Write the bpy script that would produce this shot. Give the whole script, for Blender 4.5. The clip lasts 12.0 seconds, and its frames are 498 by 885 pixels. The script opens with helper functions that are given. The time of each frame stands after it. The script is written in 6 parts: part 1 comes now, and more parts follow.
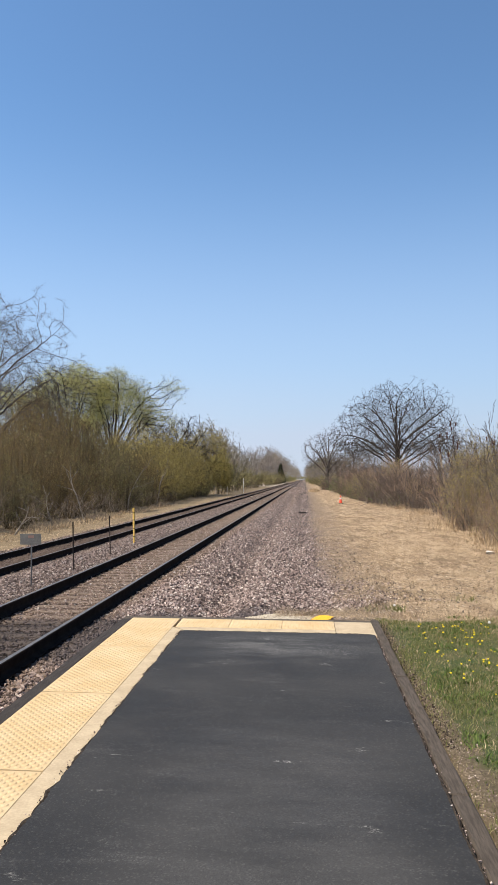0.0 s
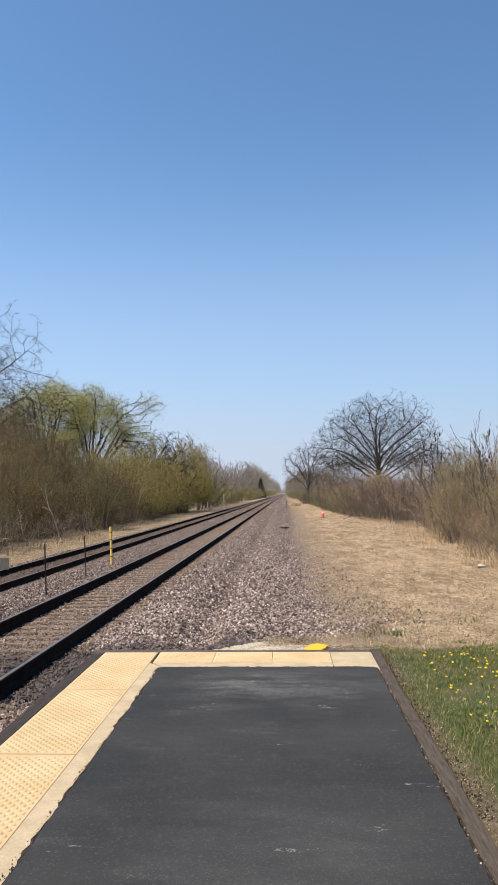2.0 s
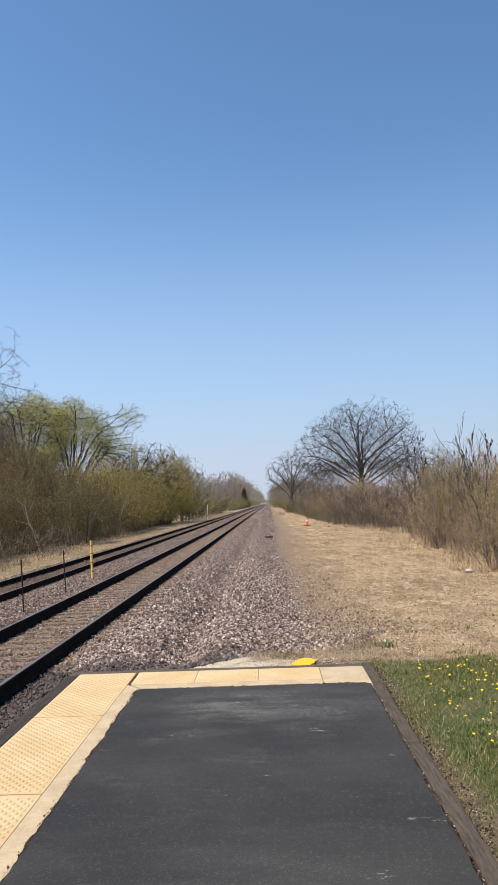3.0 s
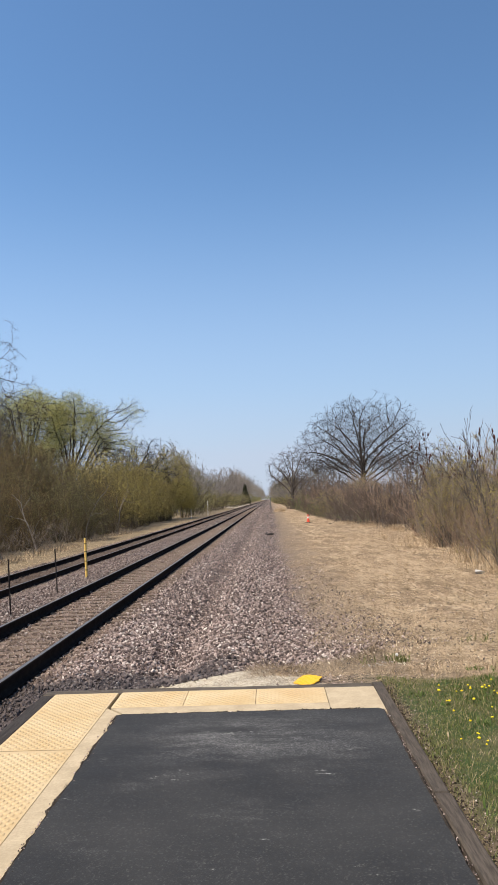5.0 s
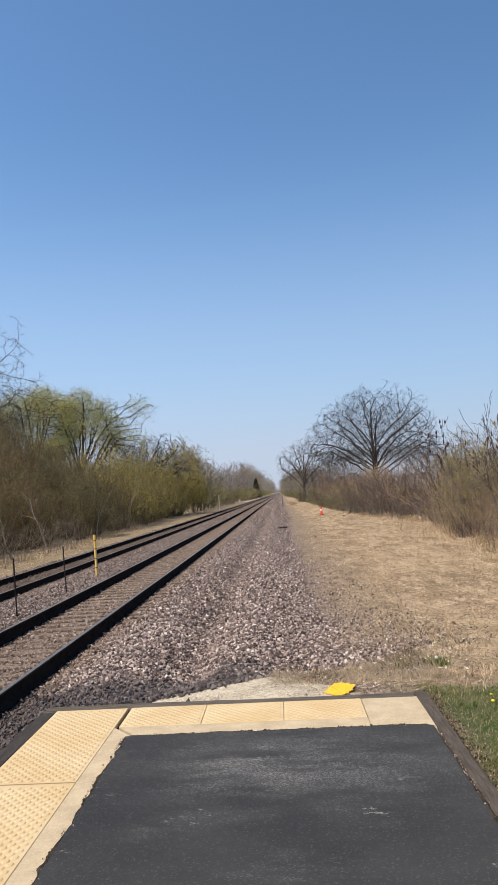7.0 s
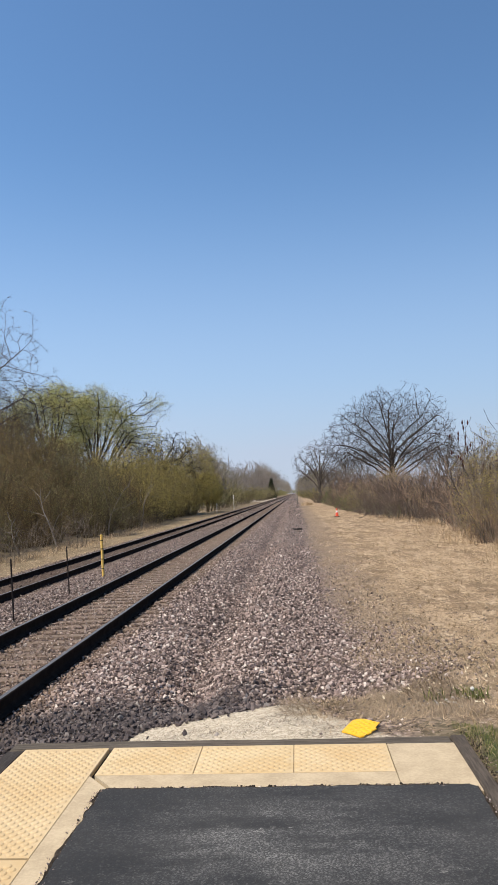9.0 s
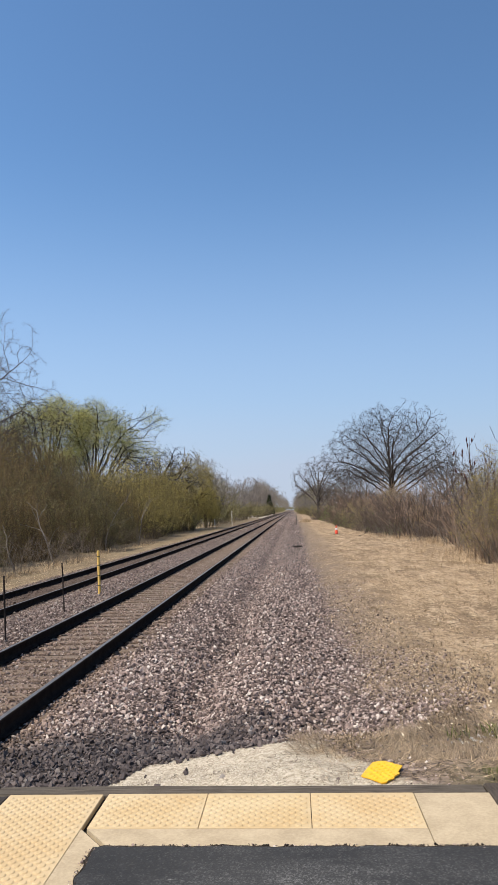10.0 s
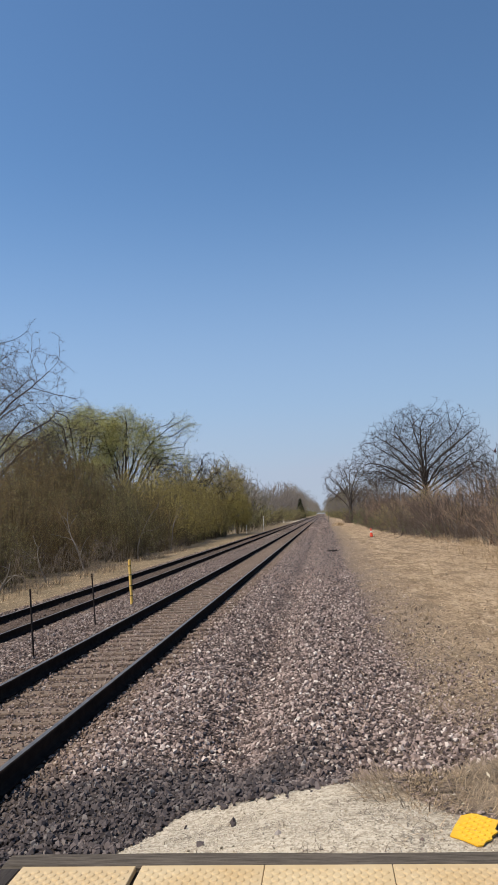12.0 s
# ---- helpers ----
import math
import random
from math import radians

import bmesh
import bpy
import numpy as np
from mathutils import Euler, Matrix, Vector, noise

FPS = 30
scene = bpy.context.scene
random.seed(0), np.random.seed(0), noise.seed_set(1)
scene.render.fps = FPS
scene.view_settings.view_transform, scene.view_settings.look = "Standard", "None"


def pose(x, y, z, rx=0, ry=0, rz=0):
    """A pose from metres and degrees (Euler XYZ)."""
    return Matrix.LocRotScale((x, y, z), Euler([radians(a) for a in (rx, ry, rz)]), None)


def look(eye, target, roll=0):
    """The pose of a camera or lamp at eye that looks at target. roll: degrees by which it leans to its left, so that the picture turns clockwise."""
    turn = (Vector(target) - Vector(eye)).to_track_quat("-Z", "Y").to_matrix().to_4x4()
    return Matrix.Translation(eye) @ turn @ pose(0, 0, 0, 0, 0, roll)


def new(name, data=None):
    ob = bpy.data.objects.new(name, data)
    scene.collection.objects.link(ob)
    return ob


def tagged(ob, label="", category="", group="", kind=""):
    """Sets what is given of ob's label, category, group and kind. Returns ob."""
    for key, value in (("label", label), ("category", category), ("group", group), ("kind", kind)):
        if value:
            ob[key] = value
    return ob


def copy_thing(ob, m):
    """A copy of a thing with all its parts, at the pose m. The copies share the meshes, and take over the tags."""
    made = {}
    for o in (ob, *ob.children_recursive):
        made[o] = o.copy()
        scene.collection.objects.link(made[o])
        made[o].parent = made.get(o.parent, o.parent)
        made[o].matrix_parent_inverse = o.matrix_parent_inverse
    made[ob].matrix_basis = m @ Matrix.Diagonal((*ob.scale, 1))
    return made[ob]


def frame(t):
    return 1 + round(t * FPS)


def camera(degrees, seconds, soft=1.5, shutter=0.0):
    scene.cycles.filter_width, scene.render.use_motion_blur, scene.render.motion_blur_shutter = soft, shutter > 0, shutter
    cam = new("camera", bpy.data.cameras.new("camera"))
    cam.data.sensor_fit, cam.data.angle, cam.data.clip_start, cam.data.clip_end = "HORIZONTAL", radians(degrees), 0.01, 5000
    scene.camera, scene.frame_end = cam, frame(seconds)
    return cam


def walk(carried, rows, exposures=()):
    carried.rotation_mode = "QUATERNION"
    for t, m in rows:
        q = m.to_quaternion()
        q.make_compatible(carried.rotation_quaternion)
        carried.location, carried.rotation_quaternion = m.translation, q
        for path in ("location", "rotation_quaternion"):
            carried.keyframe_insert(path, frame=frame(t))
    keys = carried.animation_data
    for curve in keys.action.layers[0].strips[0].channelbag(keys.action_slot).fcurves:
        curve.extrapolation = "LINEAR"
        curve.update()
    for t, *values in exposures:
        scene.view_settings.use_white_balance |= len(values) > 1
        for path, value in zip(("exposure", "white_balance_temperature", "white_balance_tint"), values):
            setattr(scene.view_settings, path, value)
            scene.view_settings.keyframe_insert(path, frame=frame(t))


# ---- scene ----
cam = camera(36.6, 12.0, soft=1.0)
PATH = [
    (0, (2.078, -9.142, 1.699), (1.93, -7.15, 1.795), 0.4),
    (0.5, (2.049, -8.939, 1.678), (1.932, -6.945, 1.777), -0.9),
    (1, (2.09, -8.666, 1.691), (1.964, -6.673, 1.785), -1.1),
    (1.5, (2.067, -8.469, 1.69), (1.934, -6.476, 1.797), -0.2),
    (2, (1.976, -8.254, 1.703), (1.883, -6.261, 1.839), -0.7),
    (2.5, (1.989, -8.024, 1.676), (1.94, -6.03, 1.828), -2.2),
    (4.5, (1.952, -7.154, 1.678), (1.922, -5.162, 1.851), -1.4),
    (5, (1.995, -6.927, 1.702), (1.946, -4.933, 1.853), -1.9),
    (5.5, (1.989, -6.73, 1.687), (1.897, -4.736, 1.82), -1.3),
    (6, (1.896, -6.495, 1.698), (1.823, -4.502, 1.845), -2.0),
    (6.5, (1.888, -6.319, 1.674), (1.811, -4.326, 1.816), -3.1),
    (8.5, (1.865, -5.376, 1.646), (1.785, -3.382, 1.777), -2.1),
    (9, (1.898, -5.15, 1.672), (1.78, -3.158, 1.81), -2.1),
    (9.5, (1.869, -4.924, 1.658), (1.718, -2.936, 1.82), -1.4),
    (10, (1.772, -4.675, 1.686), (1.66, -2.687, 1.866), -1.5),
    (10.5, (1.789, -4.427, 1.667), (1.684, -2.438, 1.849), -2.1),
    (11, (1.798, -4.166, 1.67), (1.65, -2.181, 1.857), -2.0),
    (11.5, (1.707, -3.998, 1.673), (1.553, -2.013, 1.857), -2.2),
    (12, (1.594, -3.812, 1.678), (1.406, -1.831, 1.874), -2.8),
]
walk(cam, [(t, look(e, g, r)) for t, e, g, r in PATH], exposures=[(0.0, 0.76, 6480, 10), (2.5, 0.72, 6470, 10), (5.5, 0.66, 6440, 10), (9.0, 0.60, 6370, 10), (10.5, 0.57, 6330, 10), (11.5, 0.37, 6320, 10), (12.0, 0.36, 6310, 10)])

# ---- world and sun ----
SUN_EL, SUN_AZ = 57.0, -126.0   # degrees; azimuth from +y (ahead), negative to the left
world = bpy.data.worlds.new("sky")
scene.world = world
world.use_nodes = True
wn = world.node_tree
sky = wn.nodes.new("ShaderNodeTexSky")
sky.sky_type = "NISHITA"
sky.sun_disc = False
sky.sun_elevation, sky.sun_rotation = radians(SUN_EL), radians(SUN_AZ)
sky.altitude, sky.air_density, sky.dust_density, sky.ozone_density = 100, 1.0, 0.25, 3.5
# spring haze: the low sky pales to a cool lavender blue, with thin cloud along the horizon
up = wn.nodes.new("ShaderNodeSeparateXYZ")
wn.links.new(wn.nodes.new("ShaderNodeTexCoord").outputs["Generated"], up.inputs[0])
low_sky = wn.nodes.new("ShaderNodeMapRange")
low_sky.interpolation_type = "SMOOTHERSTEP"
for k, value in ((1, -0.05), (2, 0.50), (3, 0.80), (4, 0.0)):
    low_sky.inputs[k].default_value = value
wn.links.new(up.outputs[2], low_sky.inputs[0])
haze = wn.nodes.new("ShaderNodeMix")
haze.data_type = "RGBA"
haze.inputs[7].default_value = (3.38, 4.1, 5.45, 1)
wn.links.new(low_sky.outputs[0], haze.inputs[0])
drift = wn.nodes.new("ShaderNodeTexNoise")
spread = wn.nodes.new("ShaderNodeMapping")
spread.inputs["Scale"].default_value = (2.2, 2.2, 14.0)
wn.links.new(up.inputs[0].links[0].from_socket, spread.inputs[0])
wn.links.new(spread.outputs[0], drift.inputs["Vector"])
drift.inputs["Scale"].default_value, drift.inputs["Detail"].default_value = 1.6, 4
veil = wn.nodes.new("ShaderNodeMapRange")
veil.interpolation_type = "SMOOTHSTEP"
for k, value in ((1, 0.16), (2, 0.0), (3, 0.0), (4, 1.0)):
    veil.inputs[k].default_value = value
wn.links.new(up.outputs[2], veil.inputs[0])
wisps = wn.nodes.new("ShaderNodeMath")
wisps.operation = "MULTIPLY"
wn.links.new(veil.outputs[0], wisps.inputs[0]), wn.links.new(drift.outputs[0], wisps.inputs[1])
bank = wn.nodes.new("ShaderNodeMix")
bank.data_type = "RGBA"
bank.inputs[7].default_value = (4.35, 4.55, 5.6, 1)
wn.links.new(wisps.outputs[0], bank.inputs[0])
tint = wn.nodes.new("ShaderNodeMix")
tint.data_type, tint.blend_type = "RGBA", "MULTIPLY"
tint.inputs[0].default_value = 1.0
tint.inputs[7].default_value = (1.02, 1.20, 1.26, 1)
wn.links.new(sky.outputs[0], tint.inputs[6])
wn.links.new(tint.outputs[2], haze.inputs[6])
wn.links.new(haze.outputs[2], bank.inputs[6])
side = wn.nodes.new("ShaderNodeMapRange")
for k, value in ((1, -1.0), (2, 1.0), (3, 1.2), (4, 0.8)):
    side.inputs[k].default_value = value
wn.links.new(up.outputs[0], side.inputs[0])
glow = wn.nodes.new("ShaderNodeVectorMath")
glow.operation = "SCALE"
wn.links.new(bank.outputs[2], glow.inputs[0]), wn.links.new(side.outputs[0], glow.inputs["Scale"])
wn.links.new(glow.outputs[0], wn.nodes["Background"].inputs[0])
wn.nodes["Background"].inputs[1].default_value = 0.085
sun_data = bpy.data.lights.new("sun", "SUN")
sun_data.energy, sun_data.angle, sun_data.color = 4.0, radians(0.55), (1.0, 0.885, 0.72)
sun = new("sun", sun_data)
a, e = radians(SUN_AZ), radians(SUN_EL)
sun_from = Vector((math.sin(a) * math.cos(e), math.cos(a) * math.cos(e), math.sin(e)))
sun.rotation_euler = (-sun_from).to_track_quat("-Z", "Y").to_euler()
sun.location = (0, 0, 30)


# ---- materials ----
class Nodes:
    """A small wrapper that keeps node code short."""

    def __init__(self, name):
        self.mat = bpy.data.materials.new(name)
        self.mat.use_nodes = True
        self.tree = self.mat.node_tree
        self.bsdf = self.tree.nodes["Principled BSDF"]
        self.pos = self.add("ShaderNodeNewGeometry").outputs["Position"]
        self.obj = self.add("ShaderNodeTexCoord").outputs["Object"]

    def add(self, kind):
        return self.tree.nodes.new(kind)

    def link(self, a, b):
        if hasattr(a, "is_linked"):
            self.tree.links.new(a, b)
        else:
            b.default_value = a

    def noise(self, scale, detail=4, rough=0.6, vec=None, stretch=None):
        vec = vec or self.obj
        if stretch:
            m = self.add("ShaderNodeMapping")
            m.inputs["Scale"].default_value = stretch
            self.link(vec, m.inputs[0])
            vec = m.outputs[0]
        n = self.add("ShaderNodeTexNoise")
        n.inputs["Scale"].default_value, n.inputs["Detail"].default_value, n.inputs["Roughness"].default_value = scale, detail, rough
        self.link(vec, n.inputs["Vector"])
        return n.outputs[0]

    def voronoi(self, scale, out="Distance", vec=None):
        n = self.add("ShaderNodeTexVoronoi")
        n.inputs["Scale"].default_value = scale
        self.link(vec or self.obj, n.inputs["Vector"])
        return n.outputs[out]

    def math(self, op, a, b=0.0):
        n = self.add("ShaderNodeMath")
        n.operation = op
        self.link(a, n.inputs[0]), self.link(b, n.inputs[1])
        return n.outputs[0]

    def span(self, v, lo, hi, to0=0.0, to1=1.0):
        n = self.add("ShaderNodeMapRange")
        n.interpolation_type = "SMOOTHSTEP"
        for i, x in enumerate((v, lo, hi, to0, to1)):
            self.link(x, n.inputs[i])
        return n.outputs[0]

    def mix(self, f, a, b):
        n = self.add("ShaderNodeMix")
        n.data_type = "RGBA"
        for i, x in ((0, f), (6, a), (7, b)):
            self.link((*x, 1) if isinstance(x, tuple) and len(x) == 3 else x, n.inputs[i])
        return n.outputs[2]

    def ramp(self, v, *stops):
        n = self.add("ShaderNodeValToRGB")
        while len(n.color_ramp.elements) < len(stops):
            n.color_ramp.elements.new(0.5)
        for el, (p, c) in zip(n.color_ramp.elements, stops):
            el.position, el.color = p, (*c, 1)
        self.link(v, n.inputs[0])
        return n.outputs[0]

    def island(self):
        return self.add("ShaderNodeNewGeometry").outputs["Random Per Island"]

    def random(self):
        return self.add("ShaderNodeObjectInfo").outputs["Random"]

    def xyz(self):
        n = self.add("ShaderNodeSeparateXYZ")
        self.link(self.pos, n.inputs[0])
        return n.outputs

    def grease(self):
        """The dark stain across the near track and the stone by the platform's end."""
        x, y, z = self.xyz()
        wob = self.math("MULTIPLY", self.math("SUBTRACT", self.noise(0.9, 4, vec=self.pos), 0.5), 2.2)
        f = self.span(self.math("SUBTRACT", self.math("ADD", y, wob), self.math("MULTIPLY", x, 0.25)), 3.5, 2.5)
        return self.math("MULTIPLY", self.math("MULTIPLY", f, self.span(self.math("ADD", x, wob), 2.1, 1.1)), self.span(y, -0.6, 0.2))

    def bump(self, h, strength, distance=0.01):
        n = self.add("ShaderNodeBump")
        n.inputs["Strength"].default_value, n.inputs["Distance"].default_value = strength, distance
        self.link(h, n.inputs["Height"])
        self.link(n.outputs[0], self.bsdf.inputs["Normal"])

    def done(self, color, rough=0.8, metal=0.0, spec=0.5):
        self.link((*color, 1) if isinstance(color, tuple) and len(color) == 3 else color, self.bsdf.inputs["Base Color"])
        self.link(rough, self.bsdf.inputs["Roughness"])
        self.bsdf.inputs["Metallic"].default_value = metal
        self.bsdf.inputs["Specular IOR Level"].default_value = spec
        return self.mat


def mottled(name, c1, c2, scale=8, fine=80, rough=0.85, bump=0.3, dist=0.004, spec=0.3, stretch=None, metal=0.0):
    """Two tones in broad patches with a fine grain and relief."""
    n = Nodes(name)
    f = n.math("ADD", n.math("MULTIPLY", n.noise(scale, stretch=stretch), 0.65), n.math("MULTIPLY", n.noise(fine, 6, stretch=stretch), 0.5))
    n.bump(n.noise(fine, 6, stretch=stretch), bump, dist)
    return n.done(n.mix(n.span(f, 0.35, 0.8), c1, c2), rough, metal, spec)


def asphalt_material():
    """Black sealer, rubbed through to pale aggregate near the platform's end and in scattered scuffs."""
    n = Nodes("asphalt")
    x, y, z = n.xyz()
    fine = n.noise(150, 3, 0.7)
    broad = n.noise(0.9, 4, 0.6)
    cloud = n.noise(2.6, 5, 0.65, stretch=(0.55, 1.5, 1))
    brush = n.noise(4.0, 6, 0.7, stretch=(0.6, 1.4, 1))
    grain = n.noise(120, 3, 0.8)
    chips = n.voronoi(120, "Color")
    col = n.mix(n.span(broad, 0.35, 0.7), (0.024, 0.0237, 0.0236), (0.038, 0.0374, 0.0369))
    col = n.mix(n.math("MULTIPLY", n.span(brush, 0.40, 0.80), 0.22), col, (0.062, 0.0605, 0.058))
    col = n.mix(n.math("MULTIPLY", n.span(chips, 0.66, 0.98), 0.26), col, (0.14, 0.132, 0.122))
    wob = n.math("ADD", y, n.math("MULTIPLY", n.math("SUBTRACT", broad, 0.5), 1.2))
    front = n.math("MULTIPLY", n.span(wob, -2.3, -1.4), n.span(wob, -0.80, -1.15, 0.3, 1.0))
    front = n.math("MULTIPLY", front, n.span(cloud, 0.34, 0.62))
    front = n.math("MULTIPLY", front, n.span(x, 0.9, 1.5, 0.15, 1.0))
    middle = n.math("MULTIPLY", n.span(cloud, 0.54, 0.72), 0.30)
    rubbed = n.math("MULTIPLY", n.math("MAXIMUM", front, middle), n.math("MULTIPLY", n.span(grain, 0.30, 0.62), n.span(chips, 0.25, 0.95, 0.25, 1.3)))
    rubbed = n.math("MULTIPLY", rubbed, n.span(x, 2.8, 1.9, 0.3, 1.0))
    back = n.math("MULTIPLY", n.math("MULTIPLY", n.span(wob, -3.5, -4.6), n.math("MULTIPLY", n.span(x, 1.0, 1.7), n.span(x, 2.8, 2.3))), n.math("MULTIPLY", n.span(cloud, 0.30, 0.58, 0.35, 1.0), n.span(grain, 0.30, 0.62, 0.2, 1.0)))
    col = n.mix(n.math("MULTIPLY", back, 0.24), col, (0.135, 0.130, 0.123))
    col = n.mix(n.math("MULTIPLY", rubbed, 0.74), col, (0.23, 0.222, 0.21))
    scuff = n.math("MULTIPLY", n.span(n.noise(1.9, 6, 0.7, stretch=(1.0, 2.6, 1)), 0.62, 0.68), n.span(n.noise(30, 5, 0.85), 0.48, 0.56))
    col = n.mix(n.math("MULTIPLY", scuff, 0.7), col, (0.33, 0.315, 0.29))
    n.bump(n.math("ADD", n.math("ADD", fine, n.math("MULTIPLY", chips, 0.5)), n.math("MULTIPLY", n.noise(12, 3), 0.8)), 0.35, 0.004)
    return n.done(col, n.span(broad, 0.3, 0.7, 0.70, 0.9), 0, 0.18)


def tactile_material():
    n = Nodes("tactile_yellow")
    broad, fine = n.noise(2.2, 5, 0.65, n.pos), n.noise(60, 5, 0.7, n.pos)
    col = n.mix(n.span(broad, 0.3, 0.72), (0.485, 0.345, 0.175), (0.55, 0.428, 0.255))
    col = n.mix(n.math("MULTIPLY", n.span(fine, 0.52, 0.75), 0.35), col, (0.45, 0.36, 0.25))
    col = n.mix(n.math("MULTIPLY", n.random(), 0.22), col, (0.50, 0.36, 0.21))
    n.bump(fine, 0.15, 0.002)
    return n.done(col, 0.75, 0, 0.25)


def stone_material():
    """Broken pink-grey quartzite, darkened by grease in a band across the track by the platform's end."""
    n = Nodes("ballast_stone")
    col = n.ramp(n.island(), (0.0, (0.024, 0.018, 0.016)), (0.30, (0.108, 0.079, 0.069)), (0.62, (0.31, 0.230, 0.197)), (0.90, (0.50, 0.398, 0.345)), (1.0, (0.75, 0.67, 0.585)))
    col = n.mix(n.math("MULTIPLY", n.noise(45, 4, vec=n.pos), 0.36), col, (0.24, 0.178, 0.155))
    x, y, z = n.xyz()
    rusty = n.math("MULTIPLY", n.span(n.math("ABSOLUTE", n.math("ADD", n.math("ABSOLUTE", n.math("ADD", x, 4.23)), -2.22)), 1.35, 0.9), 0.5)
    col = n.mix(rusty, col, (0.255, 0.18, 0.13))
    col = n.mix(n.span(x, -2.9, -3.4, 0.0, 0.38), col, (0.105, 0.076, 0.060))
    # stones between the far rails mixed towards dark brown
    far_crib = n.span(n.math("ABSOLUTE", n.math("ADD", x, 6.45)), 0.95, 0.65)
    col = n.mix(n.math("MULTIPLY", far_crib, 0.7), col, (0.105, 0.074, 0.055))
    col = n.mix(n.math("MULTIPLY", n.grease(), 0.76), col, (0.046, 0.041, 0.043))
    n.bump(n.noise(70, 4, vec=n.pos), 0.4, 0.003)
    return n.done(col, 0.85, 0, 0.25)


def ground_material():
    """Ballast bed, limestone screenings, straw, turf and soil, each in its place with frayed borders."""
    n = Nodes("ground")
    x, y, z = n.xyz()
    w1 = n.math("MULTIPLY", n.math("SUBTRACT", n.noise(0.8, 5, 0.65, n.pos), 0.5), 1.6)
    w2 = n.math("MULTIPLY", n.math("SUBTRACT", n.noise(5, 4, 0.7, n.pos), 0.5), 0.5)
    xw, yw = n.math("ADD", n.math("ADD", x, w1), w2), n.math("ADD", n.math("ADD", y, w1), w2)
    cell = n.voronoi(17, "Color", n.pos)
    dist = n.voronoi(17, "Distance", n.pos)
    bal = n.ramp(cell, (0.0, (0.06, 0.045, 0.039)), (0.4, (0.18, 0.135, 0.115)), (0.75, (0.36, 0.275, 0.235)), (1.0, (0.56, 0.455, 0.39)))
    # dark cell rims: dirt between stones, with the gaps' shade painted in
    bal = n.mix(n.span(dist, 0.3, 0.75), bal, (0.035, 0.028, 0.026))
    bal = n.mix(n.math("MULTIPLY", n.grease(), 0.85), bal, (0.040, 0.034, 0.033))
    straw = n.mix(n.span(n.noise(1.0, 6, 0.75, n.pos, (1.2, 0.35, 1)), 0.36, 0.64), (0.215, 0.150, 0.092), (0.465, 0.340, 0.212))
    straw = n.mix(n.math("MULTIPLY", n.span(n.noise(9, 6, 0.8, n.pos, (1.3, 0.42, 1)), 0.47, 0.62), 0.6), straw, (0.125, 0.085, 0.055))
    straw = n.mix(n.math("MULTIPLY", n.span(n.noise(2.6, 6, 0.75, n.pos, (1.3, 0.30, 1)), 0.50, 0.62), 0.8), straw, (0.56, 0.425, 0.28))
    straw = n.mix(n.math("MULTIPLY", n.span(n.noise(0.55, 4, 0.6, n.pos), 0.58, 0.74), 0.3), straw, (0.17, 0.155, 0.07))
    straw = n.mix(n.math("MULTIPLY", n.span(n.noise(16, 4, 0.75, n.pos, (1, 0.6, 1)), 0.50, 0.58), 0.7), straw, (0.10, 0.070, 0.042))
    green = n.mix(n.span(n.noise(2.5, 5, 0.7, n.pos), 0.40, 0.60), (0.048, 0.072, 0.024), (0.090, 0.090, 0.042))
    lime = n.mix(n.span(n.noise(26, 8, 0.85, n.pos), 0.42, 0.56), (0.31, 0.258, 0.188), (0.59, 0.515, 0.40))
    lime = n.mix(n.math("MULTIPLY", n.span(n.noise(3.5, 6, 0.7, n.pos), 0.54, 0.68), 0.5), lime, (0.34, 0.28, 0.21))
    col = n.mix(n.span(xw, 2.4, 3.3), bal, straw)
    fringe = n.math("MULTIPLY", n.span(xw, 2.2, 2.8), n.span(xw, 4.3, 3.1))
    crumbs = n.ramp(n.voronoi(26, "Color", n.pos), (0.0, (0.045, 0.033, 0.024)), (0.5, (0.165, 0.122, 0.085)), (0.85, (0.33, 0.25, 0.185)), (1.0, (0.48, 0.40, 0.32)))
    col = n.mix(n.math("MULTIPLY", fringe, 0.75), col, crumbs)
    col = n.mix(n.span(n.math("ADD", x, w2), -7.8, -8.15), col, straw)
    # duller patchy verge, the hedge's shadow partly painted into its colour
    col = n.mix(n.math("MULTIPLY", n.span(x, -7.9, -8.3), n.span(n.noise(1.4, 5, 0.7, n.pos), 0.3, 0.6, 0.3, 0.7)), col, (0.15, 0.122, 0.076))
    # bed between the far rails mixed towards dark brown
    far_crib = n.span(n.math("ABSOLUTE", n.math("ADD", x, 6.45)), 0.95, 0.65)
    col = n.mix(n.math("MULTIPLY", far_crib, 0.7), col, (0.085, 0.060, 0.045))
    pad = n.math("MULTIPLY", n.math("MULTIPLY", n.span(x, -8.4, -8.9), n.span(y, 230, 260)), n.span(y, 470, 430))
    col = n.mix(pad, col, (0.50, 0.43, 0.34))
    turf = n.math("MULTIPLY", n.span(yw, 0.75, 0.1), n.span(x, 2.6, 2.95))
    col = n.mix(turf, col, green)
    lane = n.math("MULTIPLY", n.math("MAXIMUM", n.math("SUBTRACT", -1.7, y), 0.0), 0.05)
    soil = n.math("MULTIPLY", turf, n.span(n.math("SUBTRACT", n.math("ADD", x, w2), lane), 3.14, 3.00))
    loose = n.ramp(n.voronoi(70, "Color", n.pos), (0.0, (0.060, 0.044, 0.031)), (0.6, (0.165, 0.122, 0.085)), (1.0, (0.30, 0.235, 0.17)))
